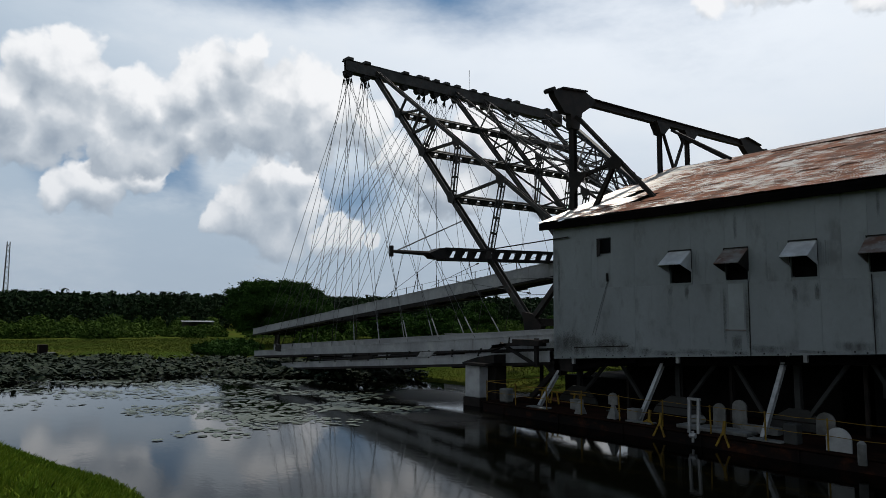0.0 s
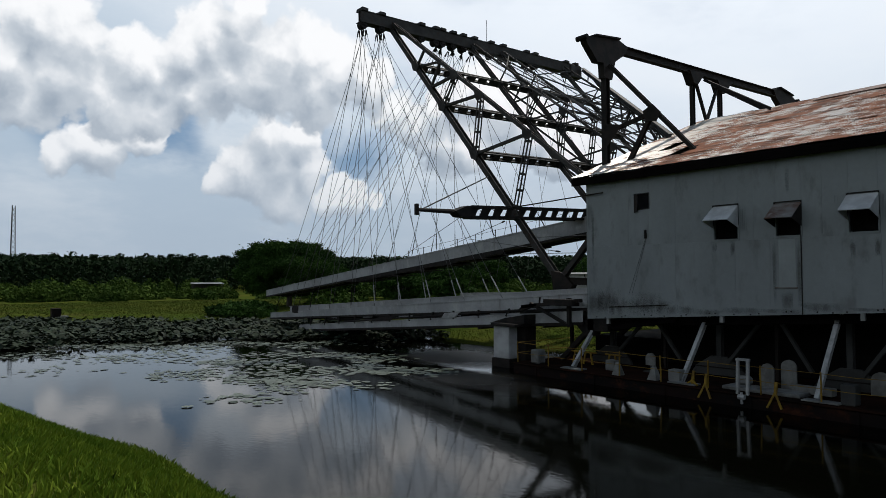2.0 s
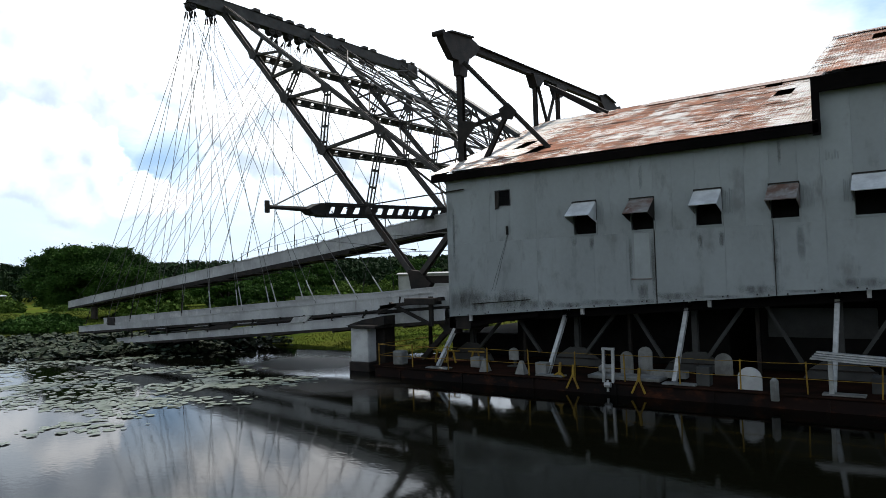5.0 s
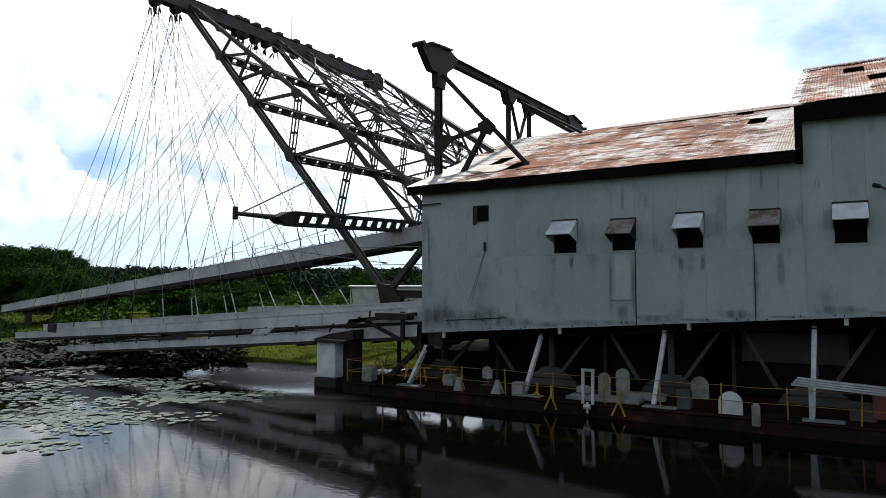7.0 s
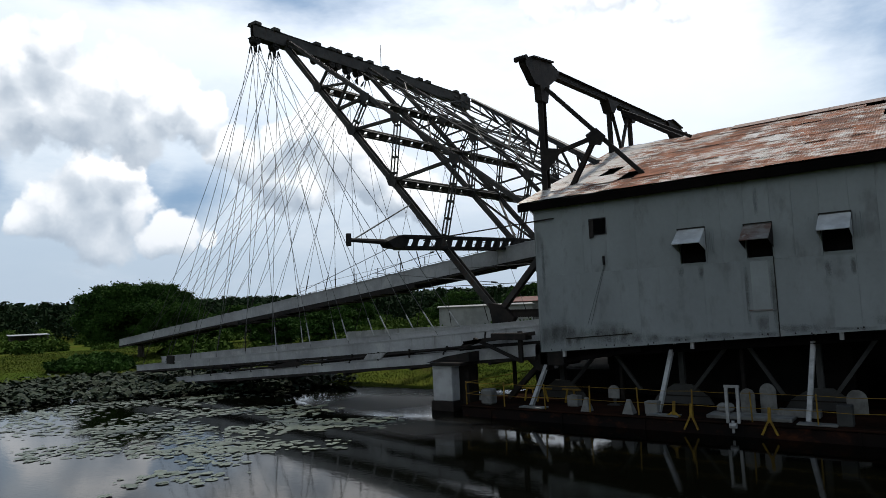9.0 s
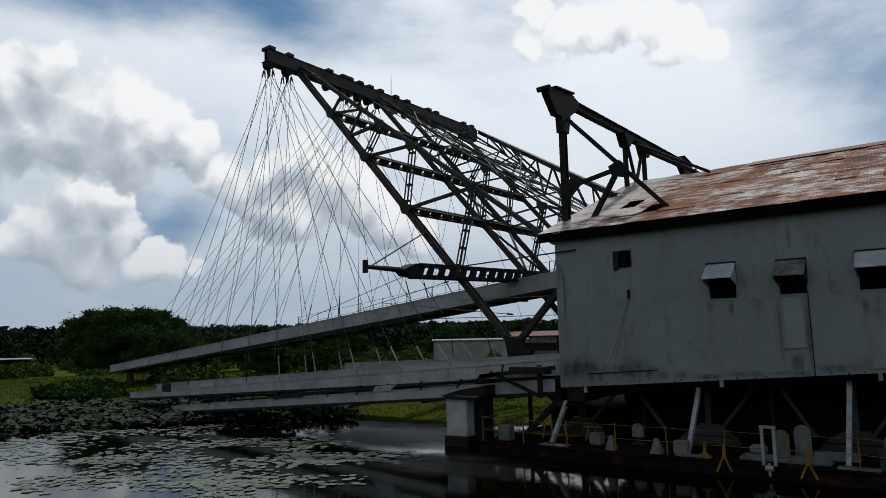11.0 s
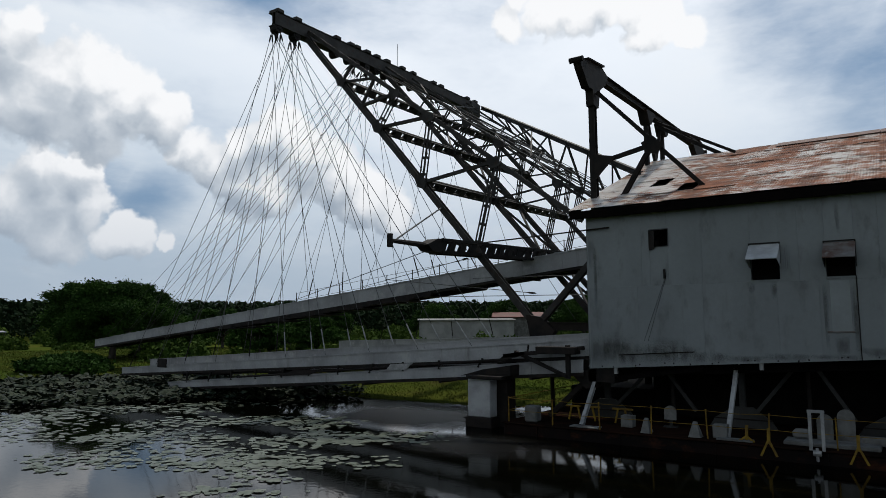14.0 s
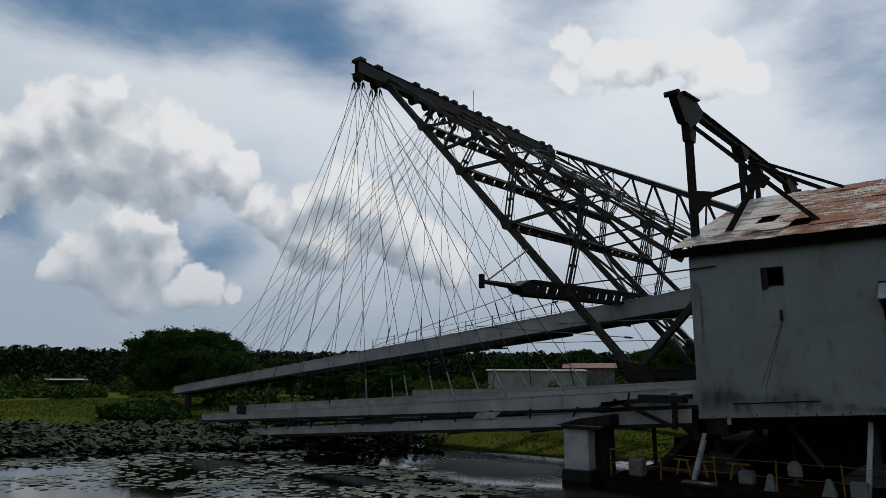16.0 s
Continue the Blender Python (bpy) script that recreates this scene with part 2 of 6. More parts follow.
RIDGE = material("rusted ridge cap", [(0.060, 0.022, 0.016), (0.105, 0.042, 0.030)], 0.7, 0.1, 1.5)
TAR = material("tarred fascia", [(0.003, 0.003, 0.003), (0.006, 0.005, 0.005)], 1.0, spec=0.0)
STEEL = material("dark painted steel", [(0.018, 0.017, 0.016), (0.040, 0.038, 0.036), (0.032, 0.018, 0.012)], 0.65, 0.0, 1.2, (1, 1, 1), 0.25, 0.2, 10, spec=0.2)
BLACK = material("black steel", [(0.008, 0.0075, 0.007), (0.018, 0.014, 0.012)], 0.7, 0.0, 2.0, spec=0.15)
CHUTE = material("grey launder plate", [(0.30, 0.31, 0.315), (0.21, 0.215, 0.22), (0.33, 0.335, 0.33)], 0.6, 0.0, 0.5, (1, 1, 1), 0.15, 0.2, 3.0, ((0.07, 0.062, 0.055), 1.6, 0.02))
GALV = material("pale galvanised steel", [(0.32, 0.325, 0.325), (0.20, 0.205, 0.205)], 0.5, 0.2, 2.5)
FLASH = material("rust-stained hood sheet", [(0.16, 0.155, 0.15), (0.085, 0.045, 0.032), (0.20, 0.20, 0.195)], 0.65, 0.1, 1.6)
WHITE = material("dirty white paint", [(0.155, 0.157, 0.152), (0.085, 0.085, 0.08)], 0.7, 0, 2.0, spec=0.2)
CONCRETE = material("pale concrete", [(0.36, 0.37, 0.375), (0.26, 0.265, 0.265)], 0.85, 0, 1.2)
YELLOW = material("faded yellow paint", [(0.20, 0.125, 0.012), (0.10, 0.06, 0.01)], 0.7, 0, 3.0, spec=0.2)
HULL = material("rusted hull plate", [(0.010, 0.005, 0.004), (0.004, 0.0035, 0.0035), (0.046, 0.015, 0.006)], 0.85, 0.0, 0.35, (1, 1, 1.5), 0.25, 0.3, 4.0, spec=0.1)
DECK = material("deck plate", [(0.008, 0.006, 0.005), (0.020, 0.010, 0.007)], 1.0, 0, 0.8, spec=0.0)
# Near-black: paints the gloom inside the house and under it.
GLOOM = material("near-black gloom boards", [(0.004, 0.004, 0.004), (0.008, 0.0075, 0.007)], 0.95, spec=0.05)
GREY = material("grey machine paint", [(0.042, 0.043, 0.042), (0.026, 0.027, 0.026)], 0.7, 0, 1.0, spec=0.15)
RED = material("faded red paint", [(0.11, 0.024, 0.018), (0.075, 0.022, 0.017)], 0.7)
ROPE = material("steel wire rope", [(0.05, 0.05, 0.05), (0.09, 0.09, 0.088)], 0.6, 0.0, 6.0, spec=0.2)
EARTH = material("meadow", [(0.040, 0.062, 0.010), (0.066, 0.075, 0.014), (0.056, 0.052, 0.016)], 1.0, 0, 0.11, (1, 1, 1), 0.3, 0.6, 3.0, spec=0.0)
GRASS = material("grass blades", [(0.075, 0.135, 0.008), (0.16, 0.21, 0.016)], 0.8, 0, 0.6, per_island=0.35, spread=(0.4, 0.95), bump=0, spec=0.1)
TUFT = material("meadow tufts", [(0.036, 0.056, 0.009), (0.058, 0.068, 0.013), (0.054, 0.052, 0.015)], 0.95, 0, 0.09, per_island=0.16, spread=(0.38, 0.85), bump=0, spec=0.05)
LEAF = material("tree leaves", [(0.012, 0.033, 0.005), (0.036, 0.078, 0.012)], 0.9, 0, 0.35, per_island=0.14, spread=(0.38, 0.82), bump=0, spec=0.08)
SCRUB = material("scrub leaves", [(0.022, 0.046, 0.007), (0.062, 0.098, 0.016)], 0.9, 0, 0.06, per_island=0.18, spread=(0.38, 0.85), bump=0, spec=0.05)
PALM = material("palm fronds", [(0.008, 0.018, 0.007), (0.018, 0.034, 0.012)], 0.85, 0, 0.1, per_island=0.2, spread=(0.4, 0.9), bump=0, spec=0.05)
BARK = material("bark", [(0.04, 0.034, 0.028), (0.07, 0.06, 0.05)], 0.9, 0, 4.0, (1, 1, 0.2))
PAD = material("lily pads", [(0.040, 0.056, 0.030), (0.092, 0.110, 0.075), (0.032, 0.034, 0.018)], 0.4, 0, 0.5, per_island=0.4, spread=(0.35, 0.9), bump=0)
LOTUS = material("lotus leaves", [(0.008, 0.015, 0.006), (0.020, 0.032, 0.014)], 0.75, 0, 0.3, per_island=0.45, spread=(0.4, 1.0), bump=0, spec=0.2)


def roof_material():
    """Old zinc sheets: rust in drifts over the whole roof, paler bare zinc between, each sheet a little different."""
    m = bpy.data.materials.new("rusted zinc sheet")
    m.use_nodes = True
    nt = m.node_tree
    link = nt.links.new
    bsdf = nt.nodes["Principled BSDF"]
    geo = nt.nodes.new("ShaderNodeNewGeometry")
    info = nt.nodes.new("ShaderNodeObjectInfo")

    def noise_at(scale, stretch, detail=7.0, rough=0.65):
        mp = nt.nodes.new("ShaderNodeMapping")
        mp.inputs["Scale"].default_value = stretch
        link(geo.outputs["Position"], mp.inputs[0])
        n = nt.nodes.new("ShaderNodeTexNoise")
        n.inputs["Scale"].default_value, n.inputs["Detail"].default_value, n.inputs["Roughness"].default_value = scale, detail, rough
        link(mp.outputs[0], n.inputs["Vector"])
        return n.outputs["Fac"]

    def calc(op, a, b):
        n = nt.nodes.new("ShaderNodeMath")
        n.operation = op
        for k, v in enumerate((a, b)):
            if isinstance(v, float):
                n.inputs[k].default_value = v
            else:
                link(v, n.inputs[k])
        return n.outputs[0]

    def ramp(v, low, high):
        n = nt.nodes.new("ShaderNodeMapRange")
        n.interpolation_type = "SMOOTHSTEP"
        n.inputs["From Min"].default_value, n.inputs["From Max"].default_value = low, high
        link(v, n.inputs["Value"])
        return n.outputs["Result"]

    def mix(f, a, b):
        n = nt.nodes.new("ShaderNodeMix")
        n.data_type = "RGBA"
        link(f, [s for s in n.inputs if s.name == "Factor" and s.type == "VALUE"][0])
        for key, v in (("A", a), ("B", b)):
            socket = [s for s in n.inputs if s.name == key and s.type == "RGBA"][0]
            if isinstance(v, tuple):
                socket.default_value = (*v, 1)
            else:
                link(v, socket)
        return [s for s in n.outputs if s.type == "RGBA"][0]

    sep = nt.nodes.new("ShaderNodeSeparateXYZ")
    link(geo.outputs["Position"], sep.inputs[0])
    drift = noise_at(0.42, (1, 0.8, 0.8))
    fleck = noise_at(2.3, (0.7, 1.7, 1.7), 10.0, 0.78)
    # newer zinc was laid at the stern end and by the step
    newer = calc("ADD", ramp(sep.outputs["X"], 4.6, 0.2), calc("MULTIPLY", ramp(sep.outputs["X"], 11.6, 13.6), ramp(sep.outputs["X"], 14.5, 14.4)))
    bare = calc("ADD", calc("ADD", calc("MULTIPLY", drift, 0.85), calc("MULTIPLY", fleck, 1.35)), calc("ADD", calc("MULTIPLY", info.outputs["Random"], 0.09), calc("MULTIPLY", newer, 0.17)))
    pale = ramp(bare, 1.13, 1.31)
    rust = mix(ramp(noise_at(1.1, (1, 1, 1)), 0.35, 0.65), (0.075, 0.027, 0.014), (0.25, 0.085, 0.036))
    zinc = mix(ramp(noise_at(3.0, (0.6, 1.2, 1.2)), 0.4, 0.7), (0.48, 0.455, 0.42), (0.32, 0.24, 0.175))
    grime = ramp(noise_at(1.3, (2.6, 0.7, 0.7), 8.0, 0.7), 0.52, 0.74)
    skin = mix(pale, rust, zinc)
    link(mix(calc("MULTIPLY", grime, 0.65), skin, (0.060, 0.042, 0.032)), bsdf.inputs["Base Color"])
    link(ramp(pale, 1.9, -0.6), bsdf.inputs["Roughness"])
    bsdf.inputs["Metallic"].default_value = 0.1
    bsdf.inputs["Specular IOR Level"].default_value = 0.25
    b = nt.nodes.new("ShaderNodeBump")
    b.inputs["Strength"].default_value, b.inputs["Distance"].default_value = 0.35, 0.02
    link(fleck, b.inputs["Height"])
    link(b.outputs[0], bsdf.inputs["Normal"])
    return m


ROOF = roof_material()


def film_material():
    """A dull dark skin painted over bright reflections, thinning out towards its edge."""
    m = material("reflection dimmer film", [(0.006, 0.006, 0.006), (0.011, 0.011, 0.010)], 0.36, 0, 0.4, bump=0, spec=0.022)
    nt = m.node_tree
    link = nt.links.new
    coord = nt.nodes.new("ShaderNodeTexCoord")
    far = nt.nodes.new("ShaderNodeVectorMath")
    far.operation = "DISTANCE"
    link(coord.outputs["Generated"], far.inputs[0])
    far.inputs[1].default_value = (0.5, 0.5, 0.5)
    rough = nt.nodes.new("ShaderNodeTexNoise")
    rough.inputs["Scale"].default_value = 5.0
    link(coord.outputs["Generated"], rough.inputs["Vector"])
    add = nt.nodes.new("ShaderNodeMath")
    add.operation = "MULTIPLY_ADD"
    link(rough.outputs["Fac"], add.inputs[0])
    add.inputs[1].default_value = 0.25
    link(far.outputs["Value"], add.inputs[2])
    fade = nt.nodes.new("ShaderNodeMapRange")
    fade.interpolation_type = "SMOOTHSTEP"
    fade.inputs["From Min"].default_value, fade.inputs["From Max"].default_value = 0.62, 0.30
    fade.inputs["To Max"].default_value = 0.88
    link(add.outputs[0], fade.inputs["Value"])
    clear = nt.nodes.new("ShaderNodeBsdfTransparent")
    both = nt.nodes.new("ShaderNodeMixShader")
    link(fade.outputs[0], both.inputs[0])
    link(clear.outputs[0], both.inputs[1])
    link(nt.nodes["Principled BSDF"].outputs[0], both.inputs[2])
    link(both.outputs[0], nt.nodes["Material Output"].inputs[0])
    return m


FILM = film_material()
HALL = material("weathered render", [(0.26, 0.26, 0.25), (0.19, 0.19, 0.185)], 0.9, 0, 0.6)


def stain_material():
    """Dirt run down a wall: dark, ragged, letting the paint show through."""
    m = bpy.data.materials.new("run-down dirt")
    m.use_nodes = True
    nt = m.node_tree
    link = nt.links.new
    bsdf = nt.nodes["Principled BSDF"]
    bsdf.inputs["Base Color"].default_value = (0.045, 0.042, 0.038, 1)
    bsdf.inputs["Roughness"].default_value = 0.9
    bsdf.inputs["Specular IOR Level"].default_value = 0.1
    geo = nt.nodes.new("ShaderNodeNewGeometry")
    total = None
    for scale, stretch, weight in ((1.0, (3.4, 1, 0.8), 0.5), (2.6, (1.2, 1, 0.8), 0.5)):
        mp = nt.nodes.new("ShaderNodeMapping")
        mp.inputs["Scale"].default_value = stretch
        link(geo.outputs["Position"], mp.inputs[0])
        n = nt.nodes.new("ShaderNodeTexNoise")
        n.inputs["Scale"].default_value, n.inputs["Detail"].default_value, n.inputs["Roughness"].default_value = scale, 7.0, 0.6
        link(mp.outputs[0], n.inputs["Vector"])
        k = nt.nodes.new("ShaderNodeMath")
        k.operation = "MULTIPLY"
        k.inputs[1].default_value = weight
        link(n.outputs["Fac"], k.inputs[0])
        if total is None:
            total = k.outputs[0]
        else:
            add = nt.nodes.new("ShaderNodeMath")
            link(total, add.inputs[0])
            link(k.outputs[0], add.inputs[1])
            total = add.outputs[0]
    ramp = nt.nodes.new("ShaderNodeMapRange")
    ramp.inputs["From Min"].default_value, ramp.inputs["From Max"].default_value, ramp.inputs["To Max"].default_value = 0.38, 0.74, 0.40
    link(total, ramp.inputs["Value"])
    # the run thins out to its sides and its ends
    coord = nt.nodes.new("ShaderNodeTexCoord")
    sep = nt.nodes.new("ShaderNodeSeparateXYZ")
    link(coord.outputs["Generated"], sep.inputs[0])
    fade = ramp.outputs[0]
    for axis in ("X", "Z"):
        off = nt.nodes.new("ShaderNodeMath")
        off.operation = "PINGPONG"
        off.inputs[1].default_value = 0.5
        link(sep.outputs[axis], off.inputs[0])
        soft = nt.nodes.new("ShaderNodeMapRange")
        soft.interpolation_type = "SMOOTHSTEP"
        soft.inputs["From Max"].default_value = 0.42
        link(off.outputs[0], soft.inputs["Value"])
        times = nt.nodes.new("ShaderNodeMath")
        times.operation = "MULTIPLY"
        link(fade, times.inputs[0])
        link(soft.outputs[0], times.inputs[1])
        fade = times.outputs[0]
    clear = nt.nodes.new("ShaderNodeBsdfTransparent")
    both = nt.nodes.new("ShaderNodeMixShader")
    link(fade, both.inputs[0])
    link(clear.outputs[0], both.inputs[1])
    link(bsdf.outputs[0], both.inputs[2])
    link(both.outputs[0], nt.nodes["Material Output"].inputs[0])
    return m


STAIN = stain_material()


def water_material():
    m = bpy.data.materials.new("pond water")
    m.use_nodes = True
    nt = m.node_tree
    b = nt.nodes["Principled BSDF"]
    b.inputs["Base Color"].default_value = (0.0012, 0.0014, 0.0008, 1)
    b.inputs["Roughness"].default_value = 0.05
    b.inputs["IOR"].default_value = 1.22
    coord = nt.nodes.new("ShaderNodeTexCoord")
    heights = []
    for scale, power in ((0.9, 0.6), (5.5, 0.42)):
        mp = nt.nodes.new("ShaderNodeMapping")
        mp.inputs["Scale"].default_value = (1, 1.4, 1)
        nt.links.new(coord.outputs["Object"], mp.inputs[0])
        n = nt.nodes.new("ShaderNodeTexNoise")
        n.inputs["Scale"].default_value, n.inputs["Detail"].default_value = scale, 3
        nt.links.new(mp.outputs[0], n.inputs["Vector"])
        k = nt.nodes.new("ShaderNodeMath")
        k.operation = "MULTIPLY"
        k.inputs[1].default_value = power
        nt.links.new(n.outputs["Fac"], k.inputs[0])
        heights.append(k.outputs[0])
    add = nt.nodes.new("ShaderNodeMath")
    nt.links.new(heights[0], add.inputs[0])
    nt.links.new(heights[1], add.inputs[1])
    bump = nt.nodes.new("ShaderNodeBump")
    bump.inputs["Strength"].default_value, bump.inputs["Distance"].default_value = 0.09, 0.03
    nt.links.new(add.outputs[0], bump.inputs["Height"])
    nt.links.new(bump.outputs[0], b.inputs["Normal"])
    return m


WATER = water_material()


# ---- building kit ----
class Geo:
    """Collects vertices and faces of one mesh."""

    def __init__(self):
        self.v, self.f = [], []

    def add(self, verts, faces):
        k = len(self.v)
        self.v += [tuple(p) for p in verts]
        self.f += [tuple(k + i for i in face) for face in faces]
        return self

    def box(self, a, b, bevel=0.0):
        (x0, y0, z0), (x1, y1, z1) = a, b
        if not bevel:
            return self.add([(x0, y0, z0), (x1, y0, z0), (x1, y1, z0), (x0, y1, z0), (x0, y0, z1), (x1, y0, z1), (x1, y1, z1), (x0, y1, z1)],
                            [(0, 3, 2, 1), (4, 5, 6, 7), (0, 1, 5, 4), (1, 2, 6, 5), (2, 3, 7, 6), (3, 0, 4, 7)])
        e = bevel
        ring = [(x0 + e, y0), (x1 - e, y0), (x1, y0 + e), (x1, y1 - e), (x1 - e, y1), (x0 + e, y1), (x0, y1 - e), (x0, y0 + e)]
        inner = [(min(max(x, x0 + e), x1 - e), min(max(y, y0 + e), y1 - e)) for x, y in ring]
        verts = [(*p, z0) for p in inner] + [(*p, z0 + e) for p in ring] + [(*p, z1 - e) for p in ring] + [(*p, z1) for p in inner]
        faces = [tuple(range(7, -1, -1)), tuple(range(24, 32))]
        for r in range(3):
            faces += [(8 * r + i, 8 * r + (i + 1) % 8, 8 * r + 8 + (i + 1) % 8, 8 * r + 8 + i) for i in range(8)]
        return self.add(verts, faces)

    def ring(self, x0, x1, z0, z1, w, y0, y1):
        """An upright frame round an opening, w wide."""
        outer = [(x0 - w, z0 - w), (x1 + w, z0 - w), (x1 + w, z1 + w), (x0 - w, z1 + w)]
        inner = [(x0, z0), (x1, z0), (x1, z1), (x0, z1)]
        verts = [(x, y, z) for y in (y0, y1) for loop in (outer, inner) for x, z in loop]
        faces = []
        for i in range(4):
            j = (i + 1) % 4
            faces += [(i, j, 4 + j, 4 + i), (12 + i, 12 + j, 8 + j, 8 + i), (8 + i, 8 + j, j, i), (4 + i, 4 + j, 12 + j, 12 + i)]
        return self.add(verts, faces)

    def beam(self, p, q, w, h, up=(0, 0, 1)):
        """A bar of w by h from p to q; h is measured towards up."""
        p, q = Vector(p), Vector(q)
        d = (q - p).normalized()
        side = d.cross(Vector(up))
        if side.length < 1e-3:
            side = d.cross(Vector((1, 0, 0)))
        side.normalize()
        top = side.cross(d)
        verts = [e + side * s * w / 2 + top * t * h / 2 for e in (p, q) for s, t in ((-1, -1), (1, -1), (1, 1), (-1, 1))]
        return self.add(verts, [(0, 1, 2, 3), (7, 6, 5, 4), (0, 4, 5, 1), (1, 5, 6, 2), (2, 6, 7, 3), (3, 7, 4, 0)])

    def rod(self, p, q, r, n=6, r2=None):
        p, q = Vector(p), Vector(q)
        d = (q - p).normalized()
        side = d.cross(Vector((0, 0, 1)) if abs(d.z) < 0.95 else Vector((1, 0, 0))).normalized()
        top = side.cross(d)
        ring = [(math.cos(2 * math.pi * k / n), math.sin(2 * math.pi * k / n)) for k in range(n)]
        verts = [e + (side * c + top * s) * rr for e, rr in ((p, r), (q, r if r2 is None else r2)) for c, s in ring]
        faces = [(k, (k + 1) % n, n + (k + 1) % n, n + k) for k in range(n)]
        return self.add(verts, faces + [tuple(range(n - 1, -1, -1)), tuple(range(n, 2 * n))])

    def ibeam(self, p, q, w, h, up=(0, 0, 1), t=0.035):
        """A rolled section: two flanges and a web."""
        p, q = Vector(p), Vector(q)
        d = (q - p).normalized()
        side = d.cross(Vector(up)).normalized()
        top = side.cross(d)
        for s in (-1, 1):
            o = top * (s * (h - t) / 2)
            self.beam(p + o, q + o, w, t, up)
        return self.beam(p, q, t, h - 2 * t, up)

    def laced(self, p, q, w, h, up=(0, 0, 1), step=1.0, bar=0.09, plate=0.5):
        """Two pairs of angles held apart by batten plates, open between them."""
        p, q = Vector(p), Vector(q)
        d = (q - p).normalized()
        side = d.cross(Vector(up)).normalized()
        top = side.cross(d)
        for s in (-1, 1):
            for t in (-1, 1):
                o = side * (s * (w - bar) / 2) + top * (t * (h - bar) / 2)
                self.beam(p + o, q + o, bar, bar, up)
        length = (q - p).length
        n = max(2, int(length / step))
        for k in range(n):
            a = p + d * (length * (k + 0.5 - plate / 2) / n)
            b = p + d * (length * (k + 0.5 + plate / 2) / n)
            for s in (-1, 1):
                o = side * (s * (w / 2 - 0.01))
                self.beam(a + o, b + o, 0.02, h - 0.02, up)
        return self

    def plate(self, pts, normal, t):
        """A flat plate of any outline, t thick."""
        n = Vector(normal).normalized() * t / 2
        k = len(pts)
        verts = [Vector(p) - n for p in pts] + [Vector(p) + n for p in pts]
        return self.add(verts, [tuple(range(k - 1, -1, -1)), tuple(range(k, 2 * k))] + [(i, (i + 1) % k, k + (i + 1) % k, k + i) for i in range(k)])

    def mesh(self, name, smooth=False):
        me = bpy.data.meshes.new(name)
        me.from_pydata(self.v, [], self.f)
        me.update()
        if smooth:
            me.shade_smooth()
        return me


def part(name, geo, mat, parent=None, label="", smooth=False):
    """One mesh object, under its thing or part."""
    me = geo.mesh(name, smooth)
    me.materials.append(mat)
    ob = new(name, me)
    if parent:
        ob.parent = parent
    return tagged(ob, label)


def thing(name, label, category, group="", kind="", at=(0, 0, 0)):
    """An empty at the base of a thing, to hold its parts."""
    ob = new(name)
    ob.location = at
    ob.empty_display_size = 0.2
    tagged(ob, label, category, group, kind)
    return ob


def solid(name, geo, mat, label, category, group="", kind="", smooth=False):
    return tagged(part(name, geo, mat, None, "", smooth), label, category, group, kind)


def quads(points, size_u, size_v, rng, tilt=1.0, droop=0.0):
    """Loose leaves: one small quad at each point, turned at random."""
    n = len(points)
    az = rng.uniform(0, 2 * np.pi, n)
    el = rng.normal(0, 0.6 * tilt, n)
    u = np.stack([np.cos(az) * np.cos(el), np.sin(az) * np.cos(el), np.sin(el) - droop], 1)
    r = rng.normal(size=(n, 3))
    v = np.cross(u, r)
    v /= np.linalg.norm(v, axis=1)[:, None] + 1e-9
    s = rng.uniform(0.6, 1.4, n)[:, None]
    a, b = u * s * size_u / 2, v * s * size_v / 2
    verts = np.stack([points - a, points + b * 0.9 - a * 0.1, points + a, points - b * 0.9 - a * 0.1], 1).reshape(-1, 3)
    return verts


def quad_mesh(name, verts):
    me = bpy.data.meshes.new(name)
    n = len(verts) // 4
    me.vertices.add(4 * n)
    me.vertices.foreach_set("co", np.asarray(verts, np.float32).ravel())
    me.loops.add(4 * n)
    me.loops.foreach_set("vertex_index", np.arange(4 * n, dtype=np.int32))
    me.polygons.add(n)
    me.polygons.foreach_set("loop_start", np.arange(0, 4 * n, 4, dtype=np.int32))
    me.update(calc_edges=True)
    return me


def stuff(name, verts, mat, label, category, parent=None):
    me = quad_mesh(name, verts)
    me.materials.append(mat)
    ob = new(name, me)
    if parent:
        ob.parent = parent
        return tagged(ob, label)
    return tagged(ob, label, category, "", "stuff")


RNG = np.random.default_rng(7)


# ---- ground and pond ----
# shore of the pond, as a closed line seen from above
SHORE = [(-62, -22), (-30, -21.5), (-7, -20.6), (-0.7, -19.4), (3.7, -18.5), (12, -17.4), (24, -16.4), (45, -17), (52, -5), (52, 30), (30, 36), (10, 30), (-4.2, 24), (-4.3, 7.5), (-7, 5.8), (-12, 5.2), (-16, 5.0), (-22, 7.0), (-30, 8.0), (-38, 4.5), (-45, -3), (-54, -12)]


